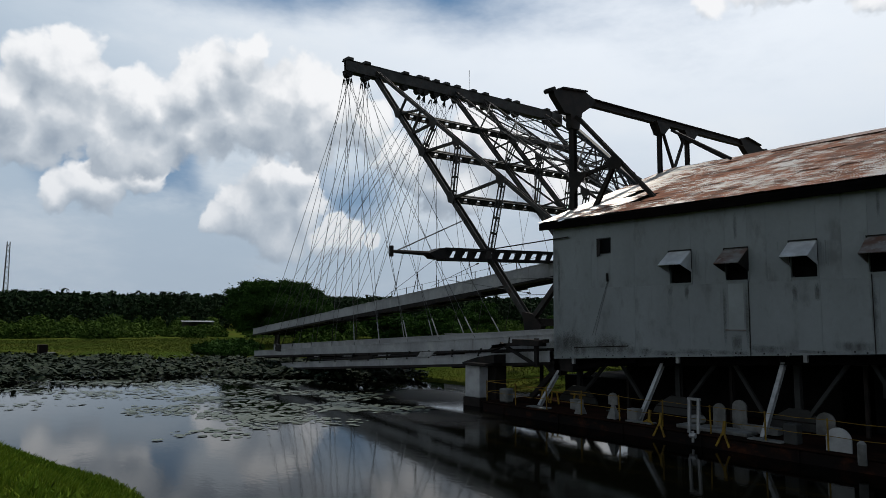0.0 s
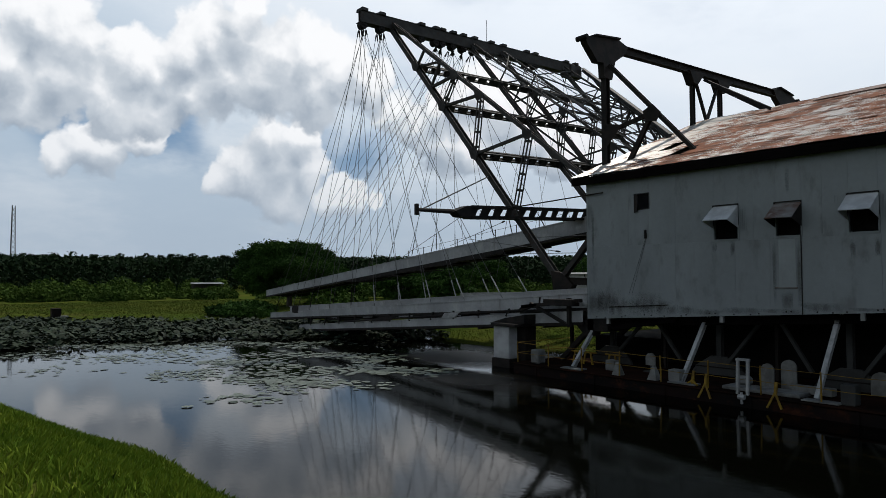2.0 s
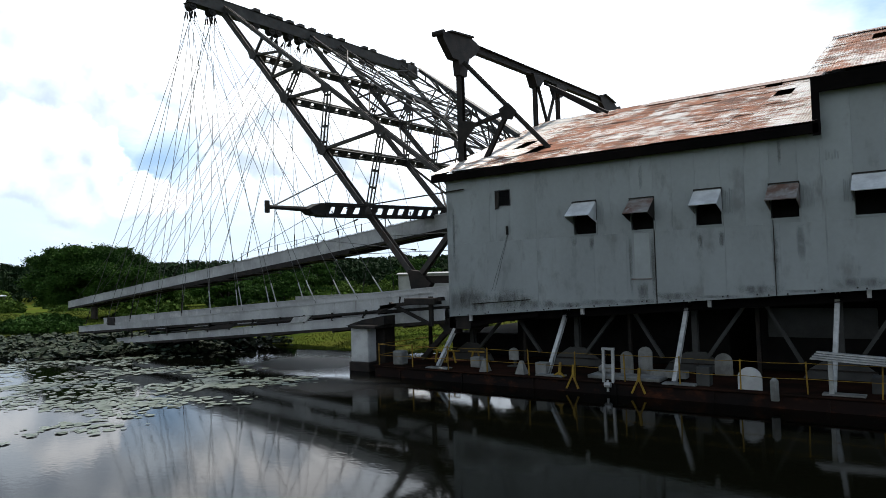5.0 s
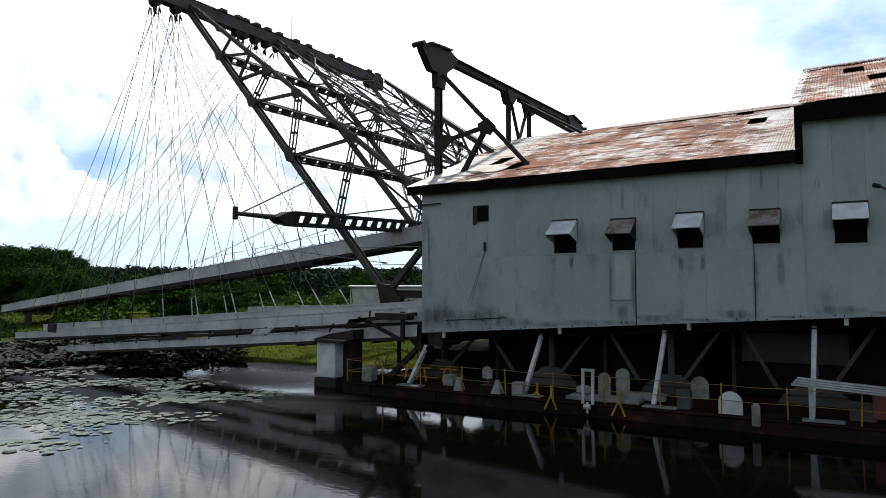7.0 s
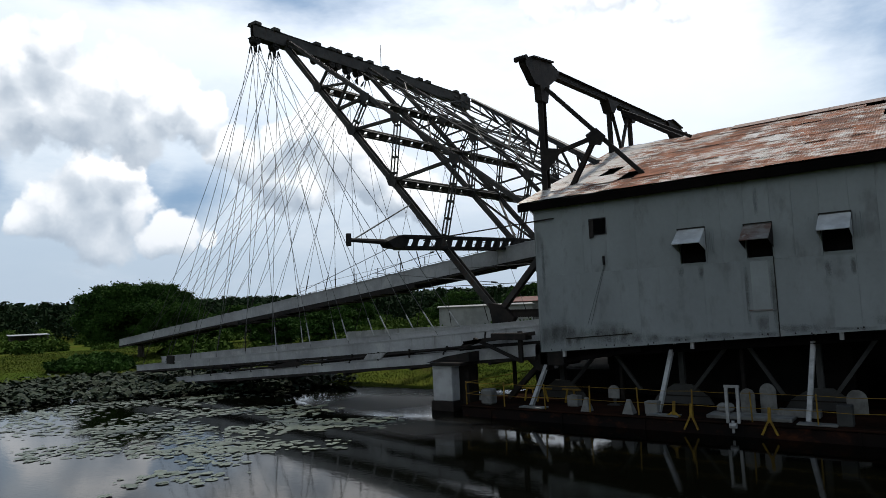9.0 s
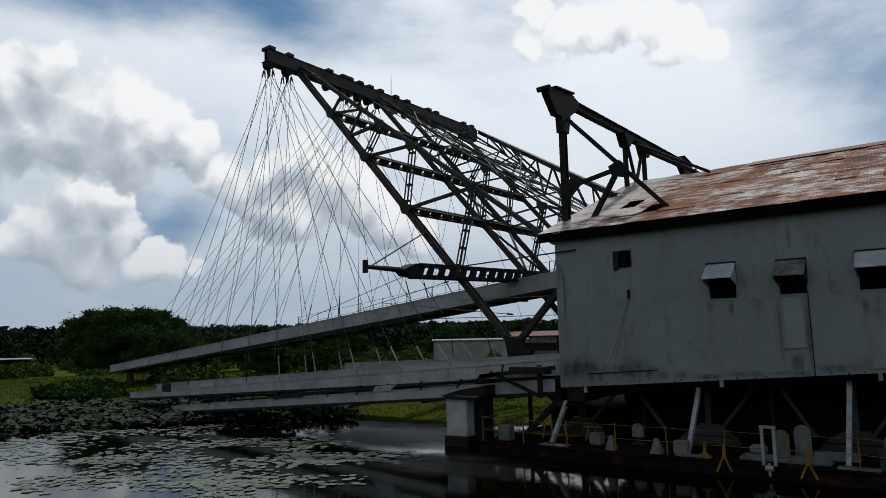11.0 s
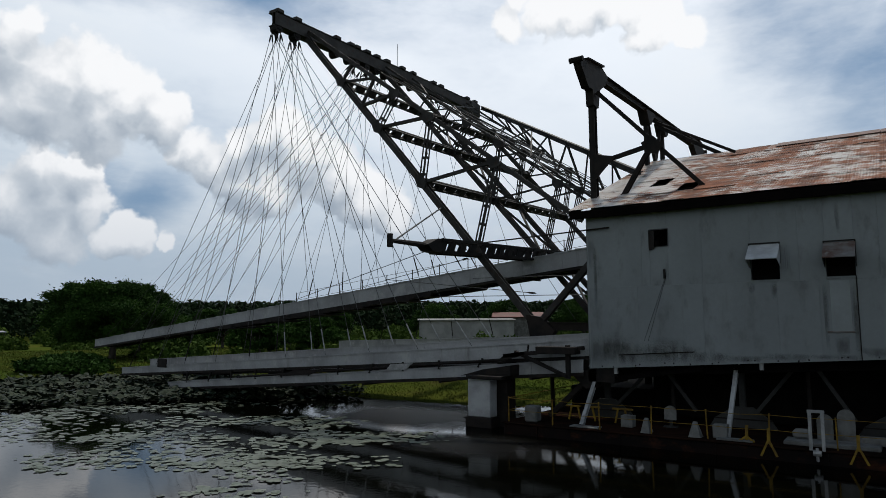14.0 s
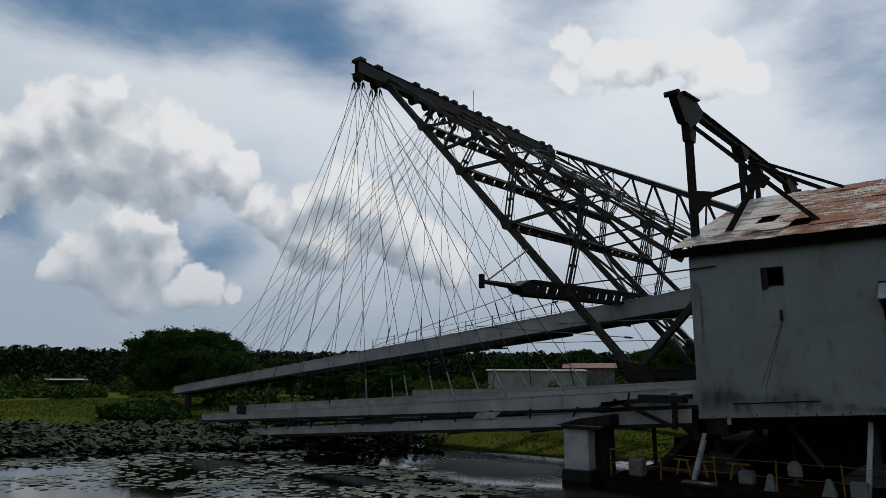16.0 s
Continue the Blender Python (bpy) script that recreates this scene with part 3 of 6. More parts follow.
def inside_depth(x, y):
    """Distance from the shore line: positive on land, negative over water."""
    poly = np.array(SHORE, float)
    a, b = poly, np.roll(poly, -1, 0)
    px, py = np.atleast_1d(x).astype(float), np.atleast_1d(y).astype(float)
    best = np.full(px.shape, 1e9)
    odd = np.zeros(px.shape, bool)
    for (ax, ay), (bx, by) in zip(a, b):
        dx, dy = bx - ax, by - ay
        t = np.clip(((px - ax) * dx + (py - ay) * dy) / (dx * dx + dy * dy), 0, 1)
        best = np.minimum(best, np.hypot(px - ax - t * dx, py - ay - t * dy))
        cross = (ay > py) != (by > py)
        with np.errstate(divide="ignore", invalid="ignore"):
            odd ^= cross & (px < (bx - ax) * (py - ay) / (by - ay + 1e-12) + ax)
    return np.where(odd, -best, best)


def height(x, y):
    """Height of the ground: a high bank on the camera's side, low meadow beyond the pond."""
    x, y = np.atleast_1d(x).astype(float), np.atleast_1d(y).astype(float)
    wob = 0.25 * np.sin(x * 0.7 + 1.3 * np.sin(y * 0.31)) + 0.2 * np.sin(y * 0.9 + x * 0.2)
    d = inside_depth(x, y) + wob * 0.6
    near = 1 / (1 + np.exp(np.clip((y + 14.0) / 1.5, -50, 50)))
    near *= 1 / (1 + np.exp(np.clip((-x - 24.0) / 4.0, -50, 50)))
    s = np.clip(d / 6.0, 0, 1)
    bank = 2.45 * (s * s * (3 - 2 * s)) ** 0.8 - 0.0
    low = 0.55 * np.clip(d / 6.0, 0, 1) + 0.9 * np.clip((d - 60) / 120, 0, 1) + 3.0 * np.clip((d - 120) / 200, 0, 1) ** 1.2
    land = near * bank + (1 - near) * low + 0.03 * wob
    return np.where(d > 0, land, np.maximum(d * 0.5, -1.2))


def ground():
    xs = np.concatenate([-np.geomspace(70, 4000, 26)[::-1], np.arange(-68, 56, 0.9), np.geomspace(57, 4000, 26)])
    ys = np.concatenate([-np.geomspace(34, 4000, 24)[::-1], np.arange(-33, 40, 0.8), np.geomspace(41, 4000, 26)])
    gx, gy = np.meshgrid(xs, ys, indexing="ij")
    gz = height(gx.ravel(), gy.ravel())
    verts = np.stack([gx.ravel(), gy.ravel(), gz], 1)
    ny = len(ys)
    i, j = np.meshgrid(np.arange(len(xs) - 1), np.arange(ny - 1), indexing="ij")
    k = (i * ny + j).ravel()
    faces = np.stack([k, k + ny, k + ny + 1, k + 1], 1)
    me = bpy.data.meshes.new("ground")
    me.from_pydata(verts.tolist(), [], faces.tolist())
    me.materials.append(EARTH)
    me.shade_smooth()
    tagged(new("ground", me), "green meadow and grassy pond bank", "ground", "", "structure")


ground()
water = Geo().add([(-75, -30, 0), (60, -30, 0), (60, 45, 0), (-75, 45, 0)], [(0, 1, 2, 3)])
tagged(part("water", water, WATER), "still dark pond water mirroring the sky", "pond", "", "structure")


# ---- dredge: hull ----
LEN = 32.0
hull = thing("dredge_hull", "rust-stained black steel pontoon of a tin dredge afloat", "pontoon", at=(0, 0, 0))
g = Geo().box((-2.9, -1.75, -1.0), (LEN, 22.3, 0.38), 0.04)
part("pontoon_side", g, HULL, hull, "black and rust-brown hull plating")
g = Geo().box((-2.95, -1.8, 0.385), (LEN, 22.35, 0.45), 0.015)
part("deck", g, DECK, hull, "rusty brown deck plate")
for x in np.arange(-1.5, LEN, 3.2):
    part("hull_rib", Geo().box((x, -1.80, -0.5), (x + 0.07, -1.752, 0.36)), HULL, hull)

# ---- dredge: house ----
PITCH = (12.86 - 8.72) / 10.75
EAVE_Y, RIDGE_Y, EAVE_Z = -0.35, 10.4, 8.72
STEP_X = 14.45


def roof_z(y):
    return EAVE_Z + PITCH * (min(y, 2 * RIDGE_Y - y) - EAVE_Y)


def sill_z(x):
    """Lower edge of the side wall, which climbs towards the bow."""
    return 2.50 + 0.0615 * x


house = thing("deckhouse", "grey-painted sheet-clad dredge house with rusty roof", "dredge house", at=(0, 0, 2.5))


def hpart(name, geo, mat, label="", smooth=False, parent=None):
    ob = part(name, geo, mat, parent or house, label, smooth)
    if parent is None:
        ob.matrix_parent_inverse = Matrix.Translation((0, 0, -2.5))
    return ob


# openings in the near wall: x0, x1, z0, z1
OPENINGS = [(2.52, 3.20, 7.13, 7.75), (6.02, 6.92, 5.72, 6.90), (8.29, 9.12, 5.75, 6.83), (10.60, 11.44, 5.76, 6.92), (12.97, 13.80, 5.83, 6.88), (15.33, 16.2, 5.76, 6.96), (17.8, 18.6, 5.75, 6.9), (20.2, 21.0, 5.75, 6.9)]


SEAM_Z = 5.65


def wall_side():
    """The near wall: sheets in two courses, each a piece of its own, cut round the openings."""
    wall = hpart("wall", Geo().box((0.1, 0.093, 3.5), (0.2, 0.10, 8.0)), WALL, "grey sheet wall with rain streaks")
    rng = random.Random(11)
    xs = sorted({0.0, 2.2, 4.4, 7.5, 9.8, 12.2, STEP_X, 19.2, 23.0, 26.0, 29.0, LEN} | {v for o in OPENINGS for v in o[:2]})
    low_xs = [0.0, 2.0, 4.37, 6.8, 8.05, 9.1, 11.5, 13.2, 14.5, 17.0, 19.4, 22.0, 24.5, 27.0, 29.5, LEN]

    def sheet(x0, x1, za, zb, top):
        y = -rng.choice((0.0, 0.003, 0.006))
        e = 0.002
        g = Geo().add([(x0 + e, y, za), (x1 - e, y, zb), (x1 - e, y, top), (x0 + e, y, top), (x0 + e, 0.09, za), (x1 - e, 0.09, zb), (x1 - e, 0.09, top), (x0 + e, 0.09, top)],
                      [(0, 1, 2, 3), (7, 6, 5, 4), (0, 4, 5, 1), (3, 2, 6, 7), (0, 3, 7, 4), (1, 5, 6, 2)])
        part("cladding_sheet", g, WALL, wall)

    for x0, x1 in zip(low_xs, low_xs[1:]):
        sheet(x0, x1, sill_z(x0), sill_z(x1), SEAM_Z)
    for x0, x1 in zip(xs, xs[1:]):
        top = 8.70 if x1 <= STEP_X + 0.01 else 10.15
        cuts = [o for o in OPENINGS if o[0] <= x0 + 1e-6 and o[1] >= x1 - 1e-6]
        if cuts:
            sheet(x0, x1, SEAM_Z + 0.003, SEAM_Z + 0.003, cuts[0][2])
            sheet(x0, x1, cuts[0][3], cuts[0][3], top)
        else:
            sheet(x0, x1, SEAM_Z + 0.003, SEAM_Z + 0.003, top)


wall_side()


def drip(x, z_top, z_low, wide, seed):
    """A ragged run of dirt lying on the wall."""
    rng = random.Random(seed)
    z_low = max(z_low, sill_z(x) + 0.02)
    n = 6
    left = [(x - wide * (0.5 + 0.25 * rng.random()) * (1 - 0.5 * k / n), z_top + (z_low - z_top) * k / n) for k in range(n + 1)]
    right = [(x + wide * (0.5 + 0.25 * rng.random()) * (1 - 0.5 * k / n), z_top + (z_low - z_top) * k / n) for k in range(n + 1)]
    g = Geo().plate([(u, -0.012, v) for u, v in left + right[::-1]], (0, 1, 0), 0.004)
    hpart("dirt_run", g, STAIN)


for k, (x, z1, z0, w) in enumerate(((8.22, 5.75, 3.2, 0.16), (9.05, 5.75, 3.05, 0.2), (13.05, 5.75, 3.3, 0.22), (13.8, 5.7, 4.3, 0.3), (6.0, 5.7, 5.2, 0.25), (6.7, 5.7, 5.0, 0.2), (10.7, 5.6, 4.8, 0.2), (11.4, 5.6, 4.9, 0.2), (8.7, 8.3, 7.1, 0.16), 
                                    (13.3, 8.6, 7.3, 0.12), (0.35, 7.4, 4.6, 0.16))):
    drip(x, z1, z0, w, k)
for k in range(7):
    x = 0.35 + 0.66 * k + 0.2 * math.sin(k * 2.3)
    drip(x, sill_z(x) + 1.35 - 0.11 * k + 0.2 * math.sin(k * 1.9), sill_z(x) - 0.35, 1.4, 60 + k)
for k in range(9):
    x = 5.6 + 1.4 * k
    drip(x, sill_z(x) + 0.30 + 0.15 * math.sin(k * 2.9), sill_z(x) - 0.2, 1.5, 90 + k)
# a newer sheet below the second hood, its lower edge bent out and rusty
hpart("patch_sheet", Geo().box((8.36, -0.010, 3.98), (8.92, -0.0068, 5.62)), PATCH, "paler sheet patched onto the wall")
hpart("patch_lip", Geo().box((8.22, -0.05, 3.93), (8.98, -0.0065, 3.975), 0.008), FLASH)
drip(8.62, 3.92, 3.0, 0.42, 120)
# ribs of the old corrugated sheet that show beside the hoods
for x0, x1, za, zb in ((6.98, 7.22, 6.0, 6.9), (10.18, 10.52, 6.72, 7.0), (11.52, 11.78, 6.1, 6.95), (13.88, 14.22, 6.1, 6.9), (14.62, 14.95, 7.55, 7.85), (15.05, 15.25, 6.2, 6.9)):
    for k in range(5):
        x = x0 + (x1 - x0) * k / 4
        hpart("sheet_rib", Geo().rod((x, -0.004, za + 0.05 * (k % 2)), (x, -0.004, zb - 0.06 * (k % 3)), 0.014, 6), WALL)
# loose flakes and bolts along the seams and the lower edge
for k in range(34):
    x = 0.5 + 0.56 * k + 0.21 * math.sin(k * 3.7)
    hpart("edge_bolt", Geo().box((x, -0.022, sill_z(x) + 0.05 + 0.04 * math.sin(k * 5.1)), (x + 0.045, -0.0065, sill_z(x) + 0.10 + 0.04 * math.sin(k * 5.1))), BLACK)
hpart("ledge_angle", Geo().beam((1.2, -0.03, 3.05), (4.0, -0.03, 3.22), 0.05, 0.04), BLACK)
# far wall, stern wall and floor close the house
far = Geo().box((0, 20.7, 2.6), (STEP_X, 20.8, 8.7)).box((STEP_X, 20.7, 3.4), (LEN, 20.8, 10.1))
hpart("wall", far, WALL)
g = Geo().plate([(0.05, 0.09, 2.5), (0.05, 20.7, 2.5), (0.05, 20.7, 8.7), (0.05, RIDGE_Y, 12.7), (0.05, 0.09, 8.7)], (1, 0, 0), 0.1)
hpart("wall", g, WALL)
g = Geo().plate([(LEN - .05, 0.09, 4.4), (LEN - .05, 20.7, 4.4), (LEN - .05, 20.7, 10.1), (LEN - .05, RIDGE_Y, 14), (LEN - .05, 0.09, 10.1)], (1, 0, 0), 0.1)
hpart("wall", g, WALL)
g = Geo().plate([(STEP_X, 0.09, 8.0), (STEP_X, 20.7, 8.0), (STEP_X, 20.7, 10.0), (STEP_X, RIDGE_Y, 13.9), (STEP_X, 0.09, 10.0)], (1, 0, 0), 0.08)
hpart("wall", g, WALL)
g = Geo().add([(0.1, 0.09, 2.66), (LEN, 0.09, 4.6), (LEN, 20.7, 4.6), (0.1, 20.7, 2.66), (0.1, 0.09, 2.56), (LEN, 0.09, 4.5), (LEN, 20.7, 4.5), (0.1, 20.7, 2.56)],
              [(0, 1, 2, 3), (7, 6, 5, 4), (0, 4, 5, 1), (1, 5, 6, 2), (2, 6, 7, 3), (3, 7, 4, 0)])
hpart("house_floor", g, GLOOM)
# thin cover strips over the joints of the wall sheets
for x in (0.03, 14.5):
    top = 8.35 if x < STEP_X else 10.0
    hpart("joint_strip", Geo().box((x, -0.012, sill_z(x) + 0.02), (x + 0.05, 0.0, top)), WALL)
# Thin black rods stand in for dark dirt streaks; the wall has no pipes.
hpart("wall_pipe", Geo().rod((9.12, -0.03, sill_z(9.1)), (9.12, -0.03, 5.75), 0.016), BLACK)
hpart("wall_pipe", Geo().rod((13.02, -0.03, sill_z(13.02)), (13.02, -0.03, 5.78), 0.013), BLACK)

# fascia under the roof edge
hpart("fascia", Geo().box((-0.55, EAVE_Y - 0.0, 8.39), (STEP_X + 0.05, EAVE_Y + 0.10, 8.70)), TAR, "black fascia board under the roof edge")
hpart("fascia", Geo().box((STEP_X - 0.12, EAVE_Y, 9.66), (LEN, EAVE_Y + 0.1, 10.16)), TAR)
hpart("fascia", Geo().box((STEP_X - 0.12, EAVE_Y, 8.32), (STEP_X + 0.1, EAVE_Y + 0.1, 9.66)), TAR)
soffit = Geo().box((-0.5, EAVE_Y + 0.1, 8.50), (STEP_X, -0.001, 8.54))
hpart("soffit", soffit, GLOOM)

# window hoods
HOOD_TOPS = {6.02: HOOD, 8.29: FLASH, 10.60: HOOD, 12.97: FLASH, 15.33: HOOD, 17.8: HOOD, 20.2: FLASH}
for x0, x1, z0, z1 in OPENINGS[1:]:
    win = part("window", Geo().ring(x0, x1, z0, z1, 0.05, -0.03, 0.1), WALL, house, "window opening under a hinged metal hood")
    win.matrix_parent_inverse = Matrix.Translation((0, 0, -2.5))
    out, drop = 0.80, 0.52
    hood = Geo().plate([(x0 - 0.04, -0.03, z1 + 0.03), (x1 + 0.04, -0.03, z1 + 0.03), (x1 + 0.04, -out, z1 - drop), (x0 - 0.04, -out, z1 - drop)], (0, -drop, out), 0.025)
    part("hood", hood, HOOD_TOPS[x0], win, "sloping sheet-metal hood")
    for xx in (x0 - 0.03, x1 + 0.03):
        part("hood_cheek", Geo().plate([(xx, -0.03, z1), (xx, -out, z1 - drop - 0.02), (xx, -0.03, z1 - 0.78)], (1, 0, 0), 0.015), HOOD_TOPS[x0] if x0 != 8.29 else BLACK, win)
        # Thin black bars paint the shadow gap beside and above the hood.
        part("hinge_angle", Geo().beam((xx, -0.045, z0 + 0.5), (xx, -0.045, z1 + 0.1), 0.035, 0.03, (0, 1, 0)), BLACK, win)
    part("hinge_angle", Geo().box((x0 - 0.05, -0.065, z1 + 0.06), (x1 + 0.05, -0.031, z1 + 0.10)), BLACK, win)
    # Near-black sheet set behind the opening to paint its shaded inside.
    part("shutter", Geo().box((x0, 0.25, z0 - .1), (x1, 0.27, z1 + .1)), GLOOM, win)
ox = OPENINGS[0]
win = part("window", Geo().ring(ox[0], ox[1], ox[2], ox[3], 0.03, -0.02, 0.1), GREY, house, "small open vent hole in the wall")
win.matrix_parent_inverse = Matrix.Translation((0, 0, -2.5))
part("vent_flap", Geo().plate([(2.50, -0.02, 7.72), (2.50, -0.02, 6.98), (2.72, -0.10, 7.02), (2.72, -0.06, 7.72)], (0, 1, 0), 0.02), BLACK, win)


# ---- dredge: stern gantry ----
gantry = thing("stern_gantry", "tall dark steel lattice gantry leaning out over the stern", "gantry", at=(0, 0, 0))
FRAMES = [1.8, 9.0, 12.0, 19.2]


def low_at(x, y):
    return Vector((x, y, 21.0 - 1.153 * (x + 17.8) + 0.03 * y))


def up_at(x, y):
    return Vector((x, y, 21.3 - 0.76 * (x + 17.6) + 0.03 * y))


for y in FRAMES:
    slim = 1.0 if y < 5 else 0.62
    part("lower_chord", Geo().ibeam(low_at(-17.9, y), low_at(-3.0, y), 0.30 * (slim + 0.25 if slim < 1 else 1), 0.34 * (slim + 0.25 if slim < 1 else 1), (0, 1, 0)), STEEL, gantry)
    part("upper_chord", Geo().ibeam(up_at(-17.7, y), up_at(-0.9, y), 0.21 * slim, 0.27 * slim, (0, 1, 0)), STEEL, gantry)
    for a, b in ((-15.0, -14.2), (-15.0, -12.6), (-13.55, -12.6)):
        part("web_bar", Geo().beam(low_at(a, y), up_at(b, y), 0.12 * slim, 0.14 * slim, (0, 1, 0)), STEEL, gantry)
    for a, b in ((-12.3, -11.1), (-9.4, -8.9), (-6.2, -5.14)):
        part("laced_strut", Geo().laced(low_at(a, y), up_at(b, y), 0.28, 0.30, (0, 1, 0), 0.75, 0.055, 0.16), STEEL, gantry)
    for a, b in ((-13.55, -11.1), (-12.3, -8.9), (-9.4, -5.14)):
        part("web_bar", Geo().beam(low_at(a, y), up_at(b, y), 0.15 * slim, 0.17 * slim, (0, 1, 0)), STEEL, gantry)
    for x in (-15.0, -12.3, -9.4, -6.2):
        c = low_at(x, y)
        part("gusset", Geo().plate([c + Vector(v) for v in ((-0.36, -0.20, 0.26), (0.08, -0.20, 0.40), (0.40, -0.20, -0.08), (0.24, -0.20, -0.40), (-0.16, -0.20, -0.24))], (0, 1, 0), 0.04), STEEL, gantry)
    for x in (-11.1, -8.9, -5.14):
        c = up_at(x, y)
        part("gusset", Geo().plate([c + Vector(v) for v in ((-0.38, -0.18, 0.29), (0.27, -0.18, 0.08), (0.34, -0.18, -0.27), (-0.16, -0.18, -0.38), (-0.38, -0.18, -0.08))], (0, 1, 0), 0.04), STEEL, gantry)
    foot = Vector((-3.1, y, 4.15))
    part("foot_bracket", Geo().plate([foot + Vector(v) for v in ((-0.5, 0, 0.5), (0.2, 0, 0.4), (0.9, 0, -0.2), (0.6, 0, -0.6), (-0.3, 0, -0.5))], (0, 1, 0), 0.35), BLACK, gantry)
    part("foot_strut", Geo().ibeam(foot, (0.0, y, 7.4), 0.25, 0.3, (0, 1, 0)), STEEL, gantry)
    part("foot_strut", Geo().ibeam(foot + Vector((0, 0, -0.3)), (0.0, y, 2.2), 0.25, 0.3, (0, 1, 0)), BLACK, gantry)
    part("foot_strut", Geo().ibeam(foot, (0.1, y, 4.1), 0.25, 0.35, (0, 0, 1)), BLACK, gantry)
# ties from frame to frame, with crossed bars between
for y0, y1 in zip(FRAMES, FRAMES[1:]):
    for x in (-15.0, -12.3, -9.4):
        part("cross_tie", Geo().laced(low_at(x, y0), low_at(x, y1), 0.30, 0.46, (1, 0, 1), 0.95, 0.10, 0.5), STEEL, gantry)
    if y0 < 5:
        continue
    for x in (-11.1, -8.9, -5.14):
        part("cross_tie", Geo().beam(up_at(x, y0), up_at(x, y1), 0.12, 0.14), STEEL, gantry)
    for xa, xb in ((-17.0, -14.2), (-14.2, -11.1), (-11.1, -8.0), (-8.0, -5.14)):
        part("cross_bar", Geo().beam(up_at(xa, y0), up_at(xb, y1), 0.07, 0.08), STEEL, gantry)
        part("cross_bar", Geo().beam(up_at(xb, y0), up_at(xa, y1), 0.07, 0.08), STEEL, gantry)
for xa, xb in ((-15.0, -12.3), (-12.3, -9.4), (-9.4, -6.2), (-6.2, -3.4)):
    part("cross_bar", Geo().beam(low_at(xa, 9.0), low_at(xb, 12.0), 0.10, 0.12), STEEL, gantry)
    part("cross_bar", Geo().beam(low_at(xb, 9.0), low_at(xa, 12.0), 0.10, 0.12), STEEL, gantry)
# long stay from the far end of the girder to the roof
for y, ye in ((21.4, 6.3),):
    a, b = Vector((-17.6, y, 22.15)), Vector((0.3, ye, roof_z(ye) + 0.1))
    part("stay", Geo().ibeam(a, b, 0.24, 0.28, (0, 0, 1)), STEEL, gantry)
    # open web between the stay and the farthest frame
    n = 9
    for k in range(1, n):
        s0, s1 = a.lerp(b, k / n), a.lerp(b, (k + 1) / n)
        low0, low1 = up_at(-17.0 + 15.5 * k / n, 12.0 if k > 3 else 19.2), up_at(-17.0 + 15.5 * (k + 1) / n, 12.0 if k > 3 else 19.2)
        part("stay_web", Geo().beam(s0, low1, 0.10, 0.12), STEEL, gantry)
        part("stay_web", Geo().beam(low0, s0, 0.09, 0.10), STEEL, gantry)
# girder
ga, gb = Vector((-18.0, -0.75, 21.40)), Vector((-18.15, 21.4, 22.1))
girder = part("top_girder", Geo().ibeam(ga, gb, 0.62, 0.80, (0, 0, 1), 0.05).beam(ga + Vector((0.25, 0, 0)), gb + Vector((0.25, 0, 0)), 0.04, 0.66), STEEL, gantry, "riveted plate girder across the gantry head")


def on_girder(y):
    return ga.lerp(gb, (y - ga.y) / (gb.y - ga.y))


BLOCKS = [-0.45, 0.95, 4.3, 5.6, 6.2, 7.2, 8.2, 9.3, 11.0, 12.3, 14.9, 15.9, 19.7, 20.9]
for k, y in enumerate(BLOCKS):
    c = on_girder(y)
    part("sheave_cap", Geo().box(c + Vector((-0.38, -0.24, 0.36)), c + Vector((0.38, 0.24, 0.58)), 0.03), STEEL, gantry)
    block = part("sheave_block", Geo().box(c + Vector((-0.27, -0.19, -0.62)), c + Vector((0.27, 0.19, -0.30)), 0.04), BLACK, gantry)
    part("sheave", Geo().rod(c + Vector((-0.24, 0, -0.52)), c + Vector((0.24, 0, -0.52)), 0.27, 14), BLACK, block)
part("end_block", Geo().box(gb + Vector((-0.4, -1.3, -0.75)), gb + Vector((0.4, 0.1, 0.3)), 0.04), STEEL, gantry)
part("aerial", Geo().rod(on_girder(10.7) + Vector((0, 0, 0.5)), on_girder(10.7) + Vector((0, 0, 2.2)), 0.02), STEEL, gantry)
# ---- dredge: cross boom ----


def slanted_side(off):
    """One side of the boom: two chords with leaning batten plates between them."""
    g = Geo()
    for lift, high in ((0.26, 0.12), (-0.27, 0.14)):
        g.beam((BX + off, -1.6, 7.597 + lift), (BX + off, 20.0, 8.505 + lift), 0.10, high)
    lean = 0.34 if off < 0 else 0.22
    for k in range(24):
        y = -1.3 + 0.88 * k + (0.2 if off > 0 else 0.0)
        z = 7.58 + 0.042 * (y + 2.0)
        g.plate([(BX + off, y, z - 0.24), (BX + off, y + 0.40, z - 0.24), (BX + off, y + 0.40 + lean, z + 0.24), (BX + off, y + lean, z + 0.24)], (1, 0, 0), 0.03)
    return g


boom = thing("cross_boom", "dark lattice walkway boom across the stern", "boom", at=(0, 0, 0))
BX, BZ = -6.2, 7.68
def boom_z(y):
    return 7.58 + 0.042 * (y + 2.0)


